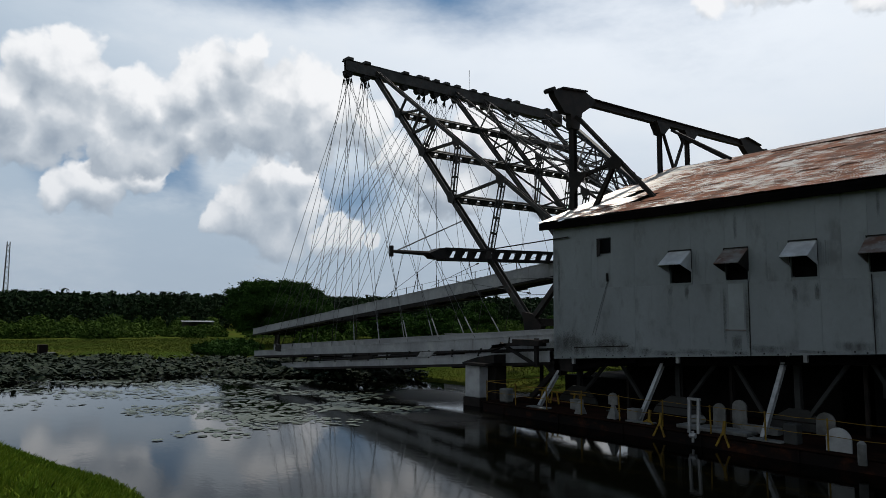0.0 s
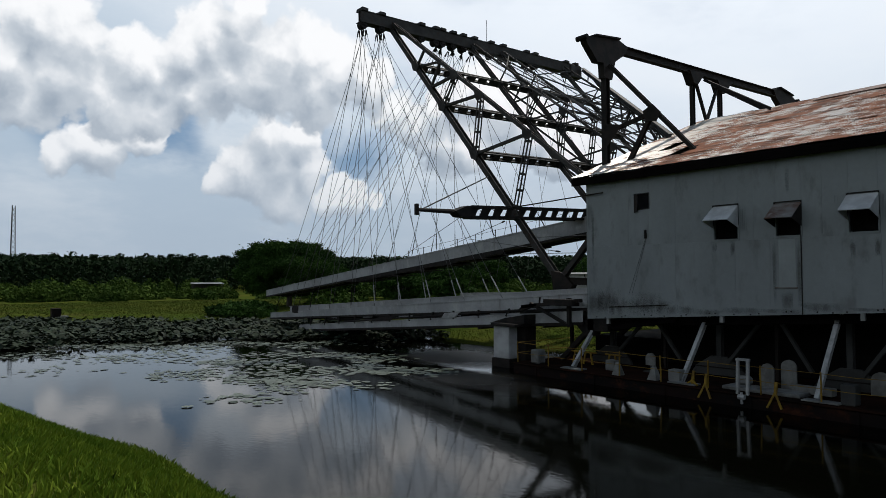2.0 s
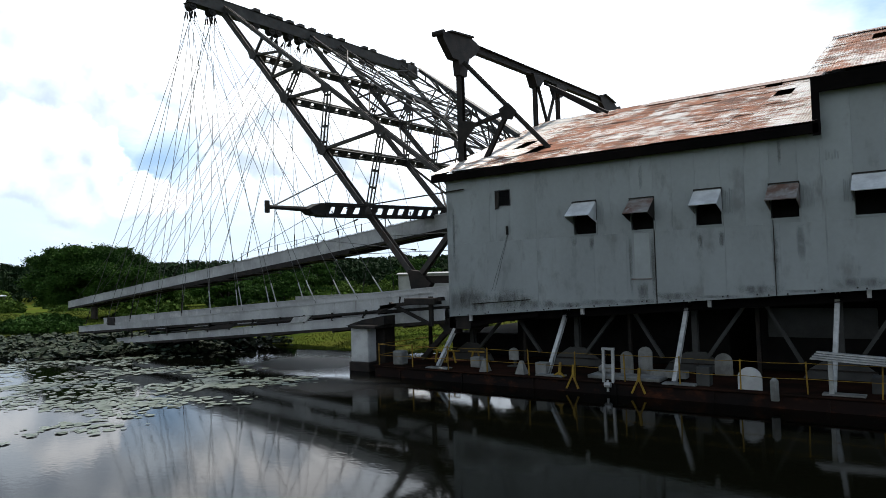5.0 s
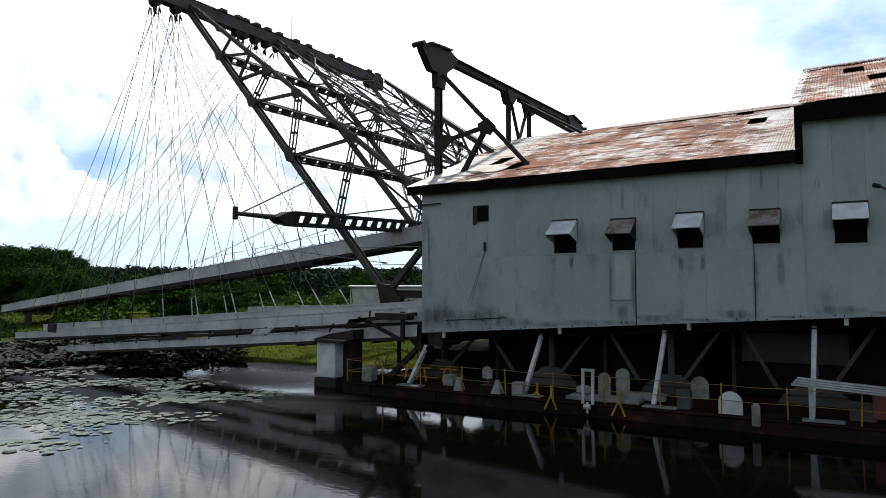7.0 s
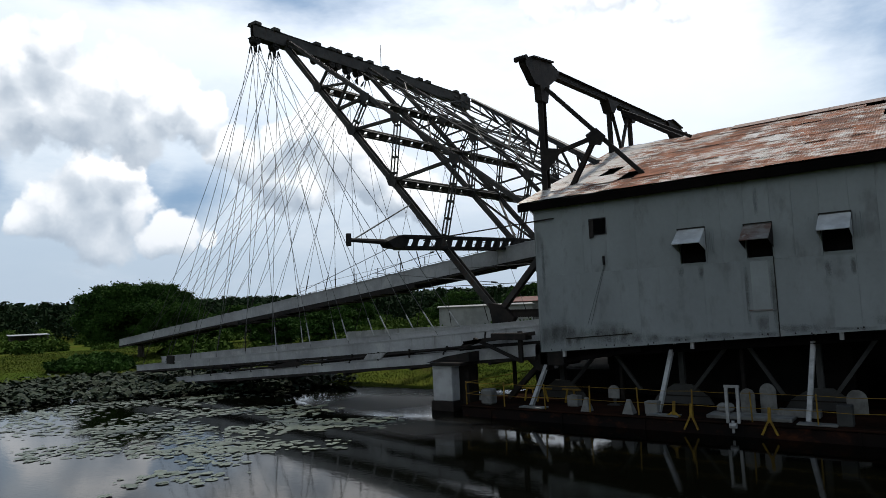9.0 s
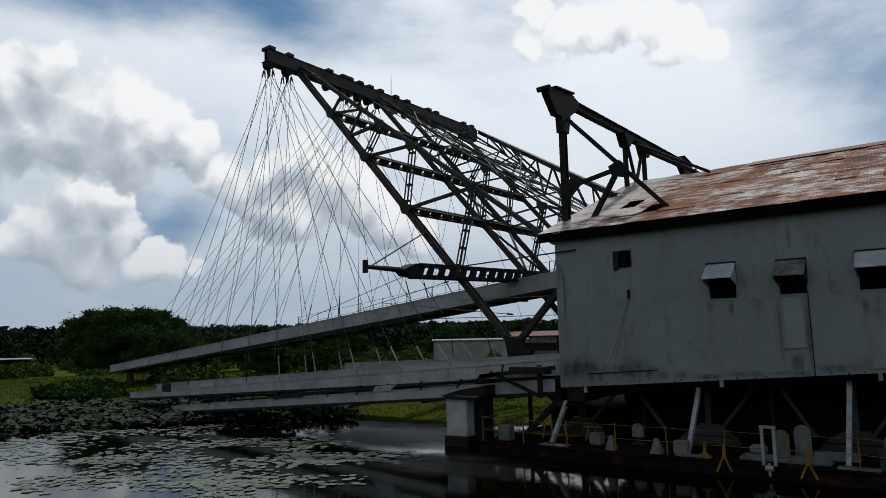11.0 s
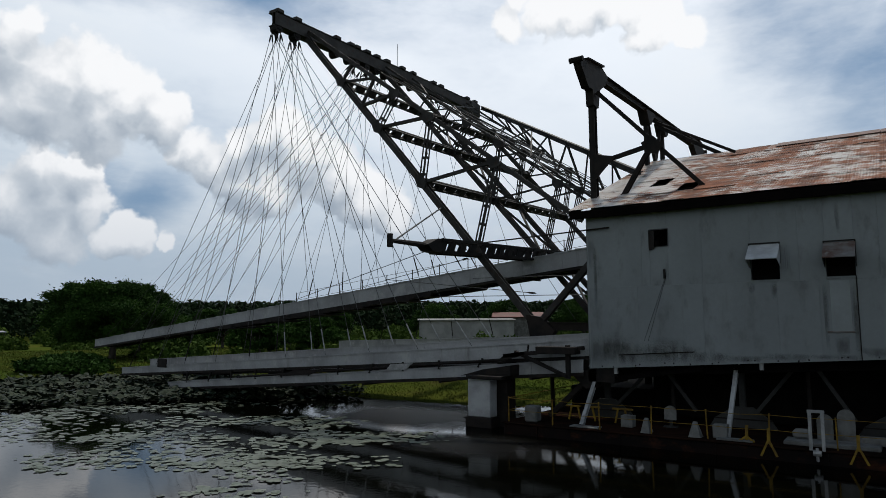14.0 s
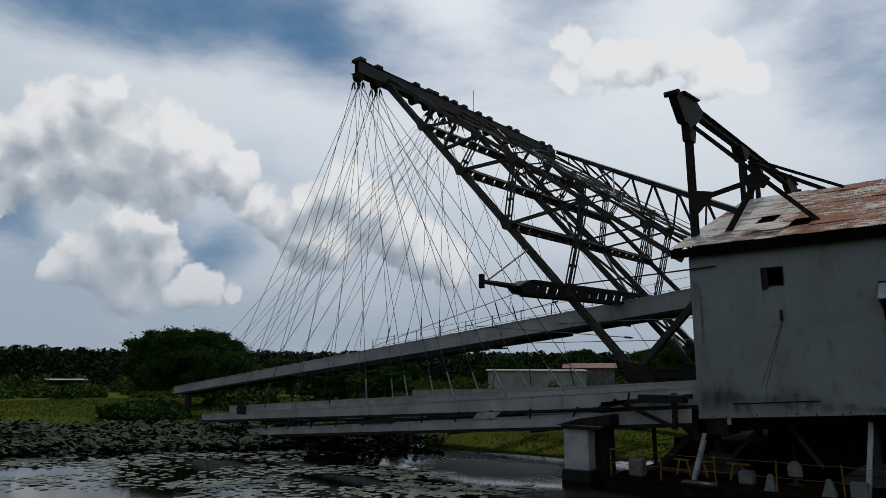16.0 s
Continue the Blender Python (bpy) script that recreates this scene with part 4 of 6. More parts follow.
for side in (-0.33, 0.33):
    part("boom_side", slanted_side(side), BLACK, boom)
part("boom_floor", Geo().beam((BX, -1.6, boom_z(-1.6) - 0.22), (BX, 20.0, boom_z(20.0) - 0.22), 0.6, 0.04), BLACK, boom)
part("boom_nose", Geo().rod((BX, -4.75, boom_z(-4.75) + 0.06), (BX, -2.2, boom_z(-2.2)), 0.085, 8, 0.13), BLACK, boom)
part("boom_head", Geo().plate([(BX, -2.3, boom_z(-2) - 0.26), (BX, -1.4, boom_z(-1) - 0.34), (BX, -1.1, boom_z(-1) + 0.30), (BX, -1.85, boom_z(-2) + 0.30), (BX, -2.65, boom_z(-2) - 0.02)], (1, 0, 0), 0.62), BLACK, boom)
part("nose_plate", Geo().box((BX - 0.10, -4.86, boom_z(-4.8) - 0.20), (BX + 0.10, -4.70, boom_z(-4.8) + 0.34), 0.02), BLACK, boom)
part("boom_stay", Geo().rod((BX, -4.4, boom_z(-4.4) + 0.12), low_at(-8.2, 1.8), 0.035), ROPE, boom)
part("tail_bar", Geo().rod((BX, 0.2, BZ + 0.1), (1.0, -0.12, 7.98), 0.032), BLACK, boom)

# ---- dredge: roof gantry ----
mast = thing("roof_gantry", "black steel trestle with a cross beam standing over the roof", "gantry", at=(0, 0, 0))
MX = -0.3
part("beam", Geo().ibeam((MX, 2.6, 15.22), (MX, 20.6, 15.92), 0.32, 0.40), BLACK, mast)
for y, s in ((1.85, 1), (20.0, -1)):
    part("post", Geo().ibeam((MX, y, 8.4), (MX, y, 14.3 + 0.03 * y), 0.26, 0.32, (0, 1, 0)), BLACK, mast)
    dz = 0.0 if s > 0 else 0.62
    head = [(y - s * 1.62, 15.16), (y - s * 1.0, 15.40), (y + s * 0.85, 15.62), (y + s * 1.58, 15.40), (y + s * 1.22, 14.93), (y + s * 0.55, 14.50), (y + s * 0.30, 13.6), (y - s * 0.28, 13.6), (y - s * 0.34, 14.28), (y - s * 0.78, 14.25), (y - s * 1.50, 14.95)]
    cap = part("head_plate", Geo().plate([(MX, a, b + dz) for a, b in head], (1, 0, 0), 0.34), BLACK, mast)
    part("head_flange", Geo().beam((MX, y - s * 1.0, 15.43 + dz), (MX, y + s * 0.85, 15.65 + dz), 0.6, 0.07), BLACK, cap)
    part("pin", Geo().rod((MX - 0.3, y - s * 1.66, 15.20 + dz), (MX + 0.3, y - s * 1.66, 15.20 + dz), 0.12, 10), BLACK, cap)
    part("brace", Geo().ibeam((MX + 0.25, y, 14.2), (4.18, y + 0.1 * s, roof_z(y) + 0.0), 0.17, 0.21, (0, 1, 0)), BLACK, mast)
    part("brace", Geo().ibeam((2.25, y, 11.6), (0.86, y + 0.1 * s, roof_z(y) - 0.1), 0.18, 0.21, (0, 1, 0)), BLACK, mast)
    part("brace", Geo().ibeam((2.25, y, 11.55), (MX, y, 11.05), 0.16, 0.18, (0, 1, 0)), BLACK, mast)
    part("gusset", Geo().plate([(1.80, y - 0.12, 11.66), (2.30, y - 0.12, 11.88), (2.70, y - 0.12, 11.45), (2.45, y - 0.12, 11.10), (1.95, y - 0.12, 11.22)], (0, 1, 0), 0.06), BLACK, mast)
    part("gusset", Geo().plate([(MX - .1, y - 0.14, 11.5), (0.7, y - 0.14, 11.25), (MX + 0.15, y - 0.14, 10.4), (MX - .1, y - 0.14, 10.4)], (0, 1, 0), 0.06), BLACK, mast)
for y in (9.35, 12.2):
    part("post", Geo().ibeam((MX, y, 11.5), (MX, y, 15.3), 0.2, 0.24, (0, 1, 0)), BLACK, mast)
    part("post_head", Geo().plate([(MX, y - 0.6, 15.35), (MX, y + 0.9, 15.42), (MX, y + 0.18, 14.7), (MX, y - 0.18, 14.7)], (1, 0, 0), 0.5), BLACK, mast)
part("brace", Geo().beam((MX, 9.6, 15.1), (MX, 10.75, 12.9), 0.1, 0.16, (1, 0, 0)), BLACK, mast)
part("brace", Geo().beam((MX, 12.0, 15.1), (MX, 10.75, 12.9), 0.1, 0.16, (1, 0, 0)), BLACK, mast)
part("back_stay", Geo().beam((MX, 10.6, 15.2), (4.1, 8.8, 12.45), 0.12, 0.14), BLACK, mast)
part("back_stay", Geo().beam((MX, 11.4, 15.1), (3.2, 10.4, 12.8), 0.14, 0.2), BLACK, mast)

# ---- launders (long chutes over the stern) ----


def launder(name, label, y0, y1, x_out, x_in, top_out, top_in, deep_out, deep_in, every):
    """A long open trough on cross frames: two sides, a bottom, a rim and stiffeners."""
    ob = thing(name, label, "chute", "launders")

    def top(x):
        return top_out + (top_in - top_out) * (x - x_out) / (x_in - x_out)

    def deep(x):
        return deep_out + (deep_in - deep_out) * (x - x_out) / (x_in - x_out)

    n = max(2, int((x_in - x_out) / every))
    xs = [x_out + (x_in - x_out) * k / n for k in range(n + 1)]
    for y in (y0, y1):
        for a, b in zip(xs, xs[1:]):
            j = 0.004 if int(a * 7) % 2 else 0.0
            side = Geo().plate([(a + 0.008, y - j, top(a) - deep(a)), (b - 0.008, y - j, top(b) - deep(b)), (b - 0.008, y - j, top(b)), (a + 0.008, y - j, top(a))], (0, 1, 0), 0.03)
            part("side_plate", side, CHUTE, ob)
        part("rim", Geo().beam((x_out, y, top(x_out) + 0.02), (x_in, y, top(x_in) + 0.02), 0.12, 0.05), CHUTE, ob)
        part("keel", Geo().beam((x_out, y, top(x_out) - deep(x_out) - 0.03), (x_in, y, top(x_in) - deep(x_in) - 0.03), 0.16, 0.14), BLACK, ob)
    floor = Geo().plate([(x_out, y0, top(x_out) - deep(x_out) + 0.1), (x_in, y0, top(x_in) - deep(x_in) + 0.1), (x_in, y1, top(x_in) - deep(x_in) + 0.1), (x_out, y1, top(x_out) - deep(x_out) + 0.1)], (0, 0, 1), 0.04)
    part("trough_floor", floor, BLACK, ob)
    for x in xs[1:-1:2]:
        part("cross_member", Geo().box((x - 0.06, y0 - 0.1, top(x) - deep(x) - 0.18), (x + 0.06, y1 + 0.1, top(x) - deep(x) - 0.06)), BLACK, ob)
    return top


upper_top = launder("launder", "long grey steel chute sloping out over the pond", 7.0, 8.8, -49.0, 0.3, 2.95, 8.42, 0.62, 0.92, 2.2)
mid_top = launder("launder", "long grey steel chute just above the water", 0.1, 1.9, -32.8, 0.3, 1.42, 3.62, 0.40, 0.66, 2.2)
launder("launder", "grey steel chute set back above a lower one", 0.9, 1.7, -30.9, 0.3, 1.98, 3.86, 0.66, 0.40, 2.2)
low_top = launder("launder", "lower grey chute slung under a longer one", 0.0, 1.6, -27.5, -0.25, 0.72, 2.80, 0.36, 0.50, 2.2)
# Added unseen chute; it blocks sky and puts dark stripes in the reflection.
launder("launder", "added unseen chute that darkens the reflection behind the near ones", 3.6, 5.2, -30.0, 0.3, 1.50, 3.50, 0.55, 0.85, 2.4)
far_top = launder("launder", "long grey steel chute on the far side", 19.2, 20.8, -31.2, 0.3, 2.78, 3.60, 0.80, 0.92, 2.4)

# Ragged black pieces form a dark band under the long chute.
under_band = thing("chute_underside", "ragged black band along the underside of a long chute", "walkway")
part("walk_beam", Geo().beam((-31.0, 7.0, upper_top(-31.0) - 0.86), (-12.5, 7.0, upper_top(-12.5) - 1.02), 0.20, 0.22), BLACK, under_band)
part("walk_beam", Geo().beam((-31.8, 8.2, upper_top(-31.8) - 0.86), (-9.5, 8.2, upper_top(-9.5) - 1.04), 0.20, 0.20), BLACK, under_band)
part("walk_nose", Geo().plate([(-32.6, 7.0, upper_top(-32.6) - 0.72), (-30.2, 7.0, upper_top(-30.2) - 0.72), (-30.4, 7.0, upper_top(-30.4) - 0.98), (-31.4, 7.0, upper_top(-31.4) - 0.96)], (0, 1, 0), 0.3), BLACK, under_band)
for k in range(16):
    x = -30.6 + 1.12 * k
    part("walk_plank", Geo().box((x, 6.75 + 0.1 * math.sin(k * 2.1), upper_top(x) - 1.02 - 0.06 * (k % 3)), (x + 0.95 - 0.2 * (k % 2), 8.5, upper_top(x) - 0.96 - 0.05 * (k % 3))), BLACK, under_band)
# hangers and a pipe in the gap between the two near chutes
hang = thing("chute_hangers", "black steel hangers between two stacked chutes", "hangers")
for k in range(11):
    x = -25.6 + 2.05 * k
    part("hanger", Geo().beam((x, -0.03, low_top(x) - 0.05), (x + (0.25 if k % 3 == 1 else 0), -0.03, mid_top(x) - 0.5), 0.07, 0.09, (0, 1, 0)), BLACK, hang)
part("pipe", Geo().rod((-21.0, -0.02, low_top(-21.0) + 0.10), (-4.0, -0.02, low_top(-4.0) + 0.22), 0.06, 6), BLACK, hang)
part("bracket", Geo().plate([(-17.6, -0.06, low_top(-17.6) + 0.02), (-15.2, -0.06, low_top(-15.2) + 0.02), (-14.6, -0.06, low_top(-14.6) + 0.26), (-16.4, -0.06, low_top(-16.4) + 0.30)], (0, 1, 0), 0.08), BLACK, hang)
part("bracket", Geo().plate([(-10.2, -0.06, low_top(-10.2) + 0.02), (-9.0, -0.06, low_top(-9.0) + 0.02), (-8.6, -0.06, low_top(-8.6) + 0.3), (-9.9, -0.06, low_top(-9.9) + 0.3)], (0, 1, 0), 0.08), GALV, hang)
# small cleats along the rim of the long chute
cleats = thing("rim_cleats", "short steel cleats along the rim of a chute", "cleats")
for k in range(40):
    x = -46.0 + 1.15 * k
    part("cleat", Geo().box((x, 6.93, upper_top(x) + 0.03), (x + 0.62, 7.07, upper_top(x) + 0.085), 0.01), CHUTE, cleats)

# ---- suspension ropes ----


def rope(p, q, sleeve=True):
    ob = thing("suspension_rope", "thin steel wire rope from the gantry to a chute", "wire rope", "suspension ropes")
    p, q = Vector(p), Vector(q)
    part("strand", Geo().rod(p, q, 0.018, 4), ROPE, ob)
    d = (p - q).normalized()
    if sleeve:
        part("turnbuckle", Geo().rod(q + d * 0.25, q + d * 1.4, 0.034, 6), GALV if sleeve == "pale" else BLACK, ob, "turnbuckle at the lower end")
    part("socket", Geo().rod(p - d * 0.48, p - d * 0.10, 0.045, 5).rod(p - d * 0.12, p, 0.022, 5), BLACK, ob)


for k in range(10):
    x = -32.0 + 2.95 * k
    for y, by in ((0.1, -0.45), (1.9, 0.95)):
        rope(on_girder(by) + Vector((0.25 * math.sin(k * 2.1), 0.16 * math.cos(k * 1.7), -0.78)), (x + 0.2 * (y > 1), y, mid_top(x)), sleeve="pale" if k > 4 else k % 2 == 0)
for k in range(13):
    x = -47.5 + 3.1 * k
    for y, by in ((7.0, BLOCKS[3 + k % 3]), (8.8, BLOCKS[5 + k % 3])):
        rope(on_girder(by) + Vector((0.25 * math.sin(k * 2.3), 0.16 * math.cos(k * 1.9), -0.78)), (x, y, upper_top(x)), sleeve=k % 3 != 1)
for k in range(8):
    x = -30.2 + 3.7 * k
    rope(on_girder(BLOCKS[10 + k % 3]) + Vector((0.2 * math.sin(k), 0, -0.78)), (x, 19.2, far_top(x)))

# hoist ropes running back from the girder into the house
for k, y in enumerate((8.2, 9.3, 11.0, 12.3, 14.9, 15.9)):
    for j in (-0.12, 0.12):
        rope(on_girder(y) + Vector((0.2, j, -0.45)), (-0.02, 8.6 + 0.75 * k + j, 9.2 + 0.35 * (k % 3)), sleeve=False)

# slack hand lines from the boom and gantry foot along the upper chute
for p, q in (((BX, -1.8, BZ - 0.2), (-24.0, 7.0, 5.9)), ((BX, 1.0, BZ - 0.4), (-18.0, 7.0, 6.6)), ((-3.2, 1.9, 5.6), (-16.0, 7.0, 7.0)), ((-0.1, 3.0, 6.4), (-14.0, 8.8, 7.0)), ((-0.1, 5.0, 5.6), (-20.0, 8.8, 6.0))):
    rope(p, q, sleeve=False)

# railing of the gangway beside the upper chute
gang = thing("gangway_railing", "thin wire railing beside the long upper chute", "railing")
for k in range(13):
    x = -26.0 + 2.1 * k
    part("post", Geo().beam((x, 9.1, upper_top(x) - 0.3), (x, 9.1, upper_top(x) + 1.05), 0.04, 0.04, (0, 1, 0)), BLACK, gang)
for lift in (0.5, 1.0):
    for k in range(12):
        x0, x1 = -26.0 + 2.1 * k, -23.9 + 2.1 * k
        part("wire", Geo().rod((x0, 9.1, upper_top(x0) + lift), (x1, 9.1, upper_top(x1) + lift), 0.012, 4), ROPE, gang)


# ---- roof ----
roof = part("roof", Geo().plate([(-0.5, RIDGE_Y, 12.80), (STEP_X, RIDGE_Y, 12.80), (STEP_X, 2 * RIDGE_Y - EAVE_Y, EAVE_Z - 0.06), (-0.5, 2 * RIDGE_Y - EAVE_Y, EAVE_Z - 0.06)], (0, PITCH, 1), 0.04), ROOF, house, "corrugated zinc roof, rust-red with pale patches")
roof.matrix_parent_inverse = Matrix.Translation((0, 0, -2.5))
UP_Z, UP_RIDGE_Y = 10.18, 9.2
UP_PITCH = 0.40
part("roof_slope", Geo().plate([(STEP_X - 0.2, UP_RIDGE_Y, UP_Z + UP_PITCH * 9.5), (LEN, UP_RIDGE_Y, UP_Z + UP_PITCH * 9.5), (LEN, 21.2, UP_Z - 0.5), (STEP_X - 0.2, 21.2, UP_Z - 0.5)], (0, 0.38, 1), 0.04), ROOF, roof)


def sheet_mesh(width, length, waves):
    g = Geo()
    verts, faces = [], []
    n = 2 * waves
    for k in range(n + 1):
        x = width * k / n
        z = 0.022 if k % 2 else 0.0
        verts += [(x, 0, z), (x, length, z)]
    faces = [(2 * k, 2 * k + 2, 2 * k + 3, 2 * k + 1) for k in range(n)]
    g.add(verts, faces)
    me = g.mesh("roof_sheet")
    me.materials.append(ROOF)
    return me


def lay_sheets(x0, x1, y0, z0, pitch, run, rows, width, missing):
    """Overlapping corrugated sheets, course by course from the eave to the ridge."""
    ang = math.atan(pitch)
    slope = run / math.cos(ang)
    length = slope / rows + 0.18
    me = sheet_mesh(width + 0.04, length, 9)
    cols = int(round((x1 - x0) / width))
    rng = random.Random(5)
    for r in range(rows):
        for c in range(cols):
            if (c, r) in missing:
                continue
            s = slope / rows * r
            x = x0 + (x1 - x0) * c / cols
            lift = 0.012 * (c % 2) + 0.02 + rng.uniform(0, 0.012)
            ob = new("roof_sheet", me)
            ob.parent = roof
            turn = Matrix.Rotation(ang - 0.008 + rng.uniform(-0.004, 0.004), 4, "X") @ Matrix.Rotation(rng.uniform(-0.006, 0.006), 4, "Z")
            ob.matrix_parent_inverse = Matrix.Identity(4)
            ob.matrix_basis = Matrix.Translation((x, y0 + s * math.cos(ang) + rng.uniform(-0.03, 0.03), z0 + s * math.sin(ang) + lift + 0.03)) @ turn


lay_sheets(-0.6, STEP_X - 0.02, EAVE_Y - 0.05, EAVE_Z - 0.03, PITCH, RIDGE_Y - EAVE_Y, 7, 0.76, {(17, 4), (3, 2), (5, 1), (16, 6)})
lay_sheets(STEP_X - 0.25, 24.0, EAVE_Y - 0.08, UP_Z - 0.02, UP_PITCH, UP_RIDGE_Y - EAVE_Y, 6, 0.76, {(3, 2), (2, 4), (6, 3)})
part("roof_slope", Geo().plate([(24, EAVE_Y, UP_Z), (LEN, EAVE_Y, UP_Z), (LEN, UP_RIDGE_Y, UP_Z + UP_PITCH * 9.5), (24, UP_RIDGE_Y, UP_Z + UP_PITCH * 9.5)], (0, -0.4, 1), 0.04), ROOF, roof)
for xa in np.arange(5.8, STEP_X - 0.5, 2.1):
    part("ridge_cap", Geo().plate([(xa, RIDGE_Y - 1.0, 12.585), (xa + 2.08, RIDGE_Y - 1.0, 12.585), (xa + 2.08, RIDGE_Y, 12.96), (xa, RIDGE_Y, 12.96)], (0, -0.4, 1), 0.02).plate([(xa, RIDGE_Y, 12.96), (xa + 2.08, RIDGE_Y, 12.96), (xa + 2.08, RIDGE_Y + 0.32, 12.80), (xa, RIDGE_Y + 0.32, 12.80)], (0, 0.4, 1), 0.02), RIDGE, roof)
for xa in np.arange(STEP_X - 0.2, 22, 2.4):
    zt = UP_Z + UP_PITCH * (UP_RIDGE_Y - EAVE_Y) + 0.1
    part("ridge_cap", Geo().plate([(xa, UP_RIDGE_Y - 0.6, zt - 0.20), (xa + 2.38, UP_RIDGE_Y - 0.6, zt - 0.20), (xa + 2.38, UP_RIDGE_Y, zt + 0.03), (xa, UP_RIDGE_Y, zt + 0.03)], (0, -0.4, 1), 0.02), RIDGE, roof)
for y in np.arange(0.8, 10.2, 1.45):
    part("purlin", Geo().box((-0.3, y, roof_z(y) - 0.16), (STEP_X, y + 0.07, roof_z(y) - 0.05)), GLOOM, roof)
part("verge_board", Geo().beam((-0.5, EAVE_Y, EAVE_Z - 0.12), (-0.5, RIDGE_Y, 12.75), 0.05, 0.2), TAR, roof)


# ---- under the house ----
frame_work = thing("house_underframe", "dark steel legs and braces between deck and house", "underframe", at=(0, 0, 0.45))


def upart(name, geo, mat, label=""):
    ob = part(name, geo, mat, frame_work, label)
    ob.matrix_parent_inverse = Matrix.Translation((0, 0, -0.45))
    return ob


BRACES = [0.05, 5.2, 9.92, 14.6, 19.3, 24.0]
for x in BRACES:
    upart("raking_strut", Geo().ibeam((x, -1.05, 0.46), (x + 0.08, 0.75, sill_z(x) + 0.05), 0.14, 0.17, (0, 1, 0), 0.025), GALV, "pale galvanised raking strut")
    upart("base_plate", Geo().box((x - 0.25, -1.62, 0.452), (x + 0.85, -1.18, 0.50), 0.01), WHITE)
    upart("bracket_plate", Geo().plate([(x - 1.15, 1.6, 0.46), (x + 1.15, 1.6, 0.46), (x + 1.0, 1.6, 0.72), (x + 0.38, 1.6, 1.20), (x - 0.30, 1.6, 1.20), (x - 0.95, 1.6, 0.78)], (0, 1, 0), 0.1), GREY, "grey trapezoid bracket plate")
    upart("bracket_rib", Geo().box((x - 0.95, 1.52, 0.74), (x + 1.0, 1.55, 0.79)), BLACK)
    upart("column", Geo().ibeam((x, 1.75, 1.15), (x, 1.75, sill_z(x) + 0.1), 0.2, 0.24, (0, 1, 0)), GREY)
    upart("column", Geo().ibeam((x - 2.55, 1.9, 0.46), (x - 2.55, 1.9, sill_z(x) + 0.1), 0.12, 0.16, (0, 1, 0)), BLACK)
    for a, b in ((2.0, 0.42), (2.35, 3.55)):
        upart("diagonal", Geo().ibeam((x + a, 1.5, sill_z(x) + 0.1), (x + b, 1.5, 0.95), 0.12, 0.15, (0, 1, 0)), GREY)
    upart("node_plate", Geo().plate([(x + 1.75, 1.4, sill_z(x) + 0.1), (x + 2.6, 1.4, sill_z(x) + 0.1), (x + 2.4, 1.4, sill_z(x) - 0.28), (x + 1.95, 1.4, sill_z(x) - 0.28)], (0, 1, 0), 0.05), BLACK)
    upart("hanger", Geo().box((x + 0.9, 0.1, sill_z(x) - 0.18), (x + 1.02, 0.22, sill_z(x) + 0.1)), GALV)
    upart("floor_beam", Geo().ibeam((x + 0.1, 0.12, sill_z(x) - 0.06), (x + 0.1, 20.6, sill_z(x) - 0.06), 0.2, 0.3), TAR)
for y in (0.5, 3.0, 6.0, 10.0, 15.0, 20.3):
    upart("floor_beam", Geo().ibeam((0.1, y, sill_z(0.1) - 0.2), (LEN, y, sill_z(LEN) - 0.2), 0.2, 0.28), TAR)
for x in (0.4, 3.4):
    for y in (6.0, 12.0, 18.0):
        upart("column", Geo().ibeam((x, y, 0.46), (x, y, sill_z(x)), 0.25, 0.25, (0, 1, 0)), BLACK)
# Boxes added in near-black to block the view through and keep this dark.
FILLER_X = -2.3
machine = thing("underhouse_filler", "near-black filler boxes added to keep the space under the house dark", "machine", at=(6, 6, 0.45))
for k, (x0, x1, y0, z1) in enumerate(((FILLER_X, 1.38, 3.4, 1.5), (FILLER_X, 1.38, 19.52, 2.5), (1.42, 4.55, 3.4, 2.5), (4.6, 10.8, 3.2, 2.75), (11.9, 17.5, 3.0, 3.2), (17.6, 31, 3.2, 3.5))):
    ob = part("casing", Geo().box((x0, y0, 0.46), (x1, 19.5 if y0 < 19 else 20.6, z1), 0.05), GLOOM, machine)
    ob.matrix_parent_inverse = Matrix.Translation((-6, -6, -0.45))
ob = part("casing_panel", Geo().box((12.2, 2.90, 1.7), (15.6, 2.98, 2.75), 0.01), GREY, machine, "grey panel on the filler boxes")
ob.matrix_parent_inverse = Matrix.Translation((-6, -6, -0.45))

upart("corner_bracket", Geo().box((-0.15, 0.15, 1.95), (0.95, 1.7, 2.56), 0.03), BLACK)
upart("corner_bracket", Geo().plate([(-0.9, 0.4, 2.3), (0.2, 0.4, 2.5), (0.2, 0.4, 1.75), (-0.25, 0.4, 1.7)], (0, 1, 0), 0.5), BLACK)
upart("walk_beam", Geo().beam((0.9, 0.25, 2.12), (4.2, 0.25, 2.62), 0.12, 0.16), TAR)

# ---- deck rail ----
rail = thing("deck_railing", "thin faded-yellow railing along the deck edge", "railing", at=(0, -1.6, 0.45))


def rpart(name, geo, mat, label=""):
    ob = part(name, geo, mat, rail, label)
    ob.matrix_parent_inverse = Matrix.Translation((0, 1.6, -0.45))


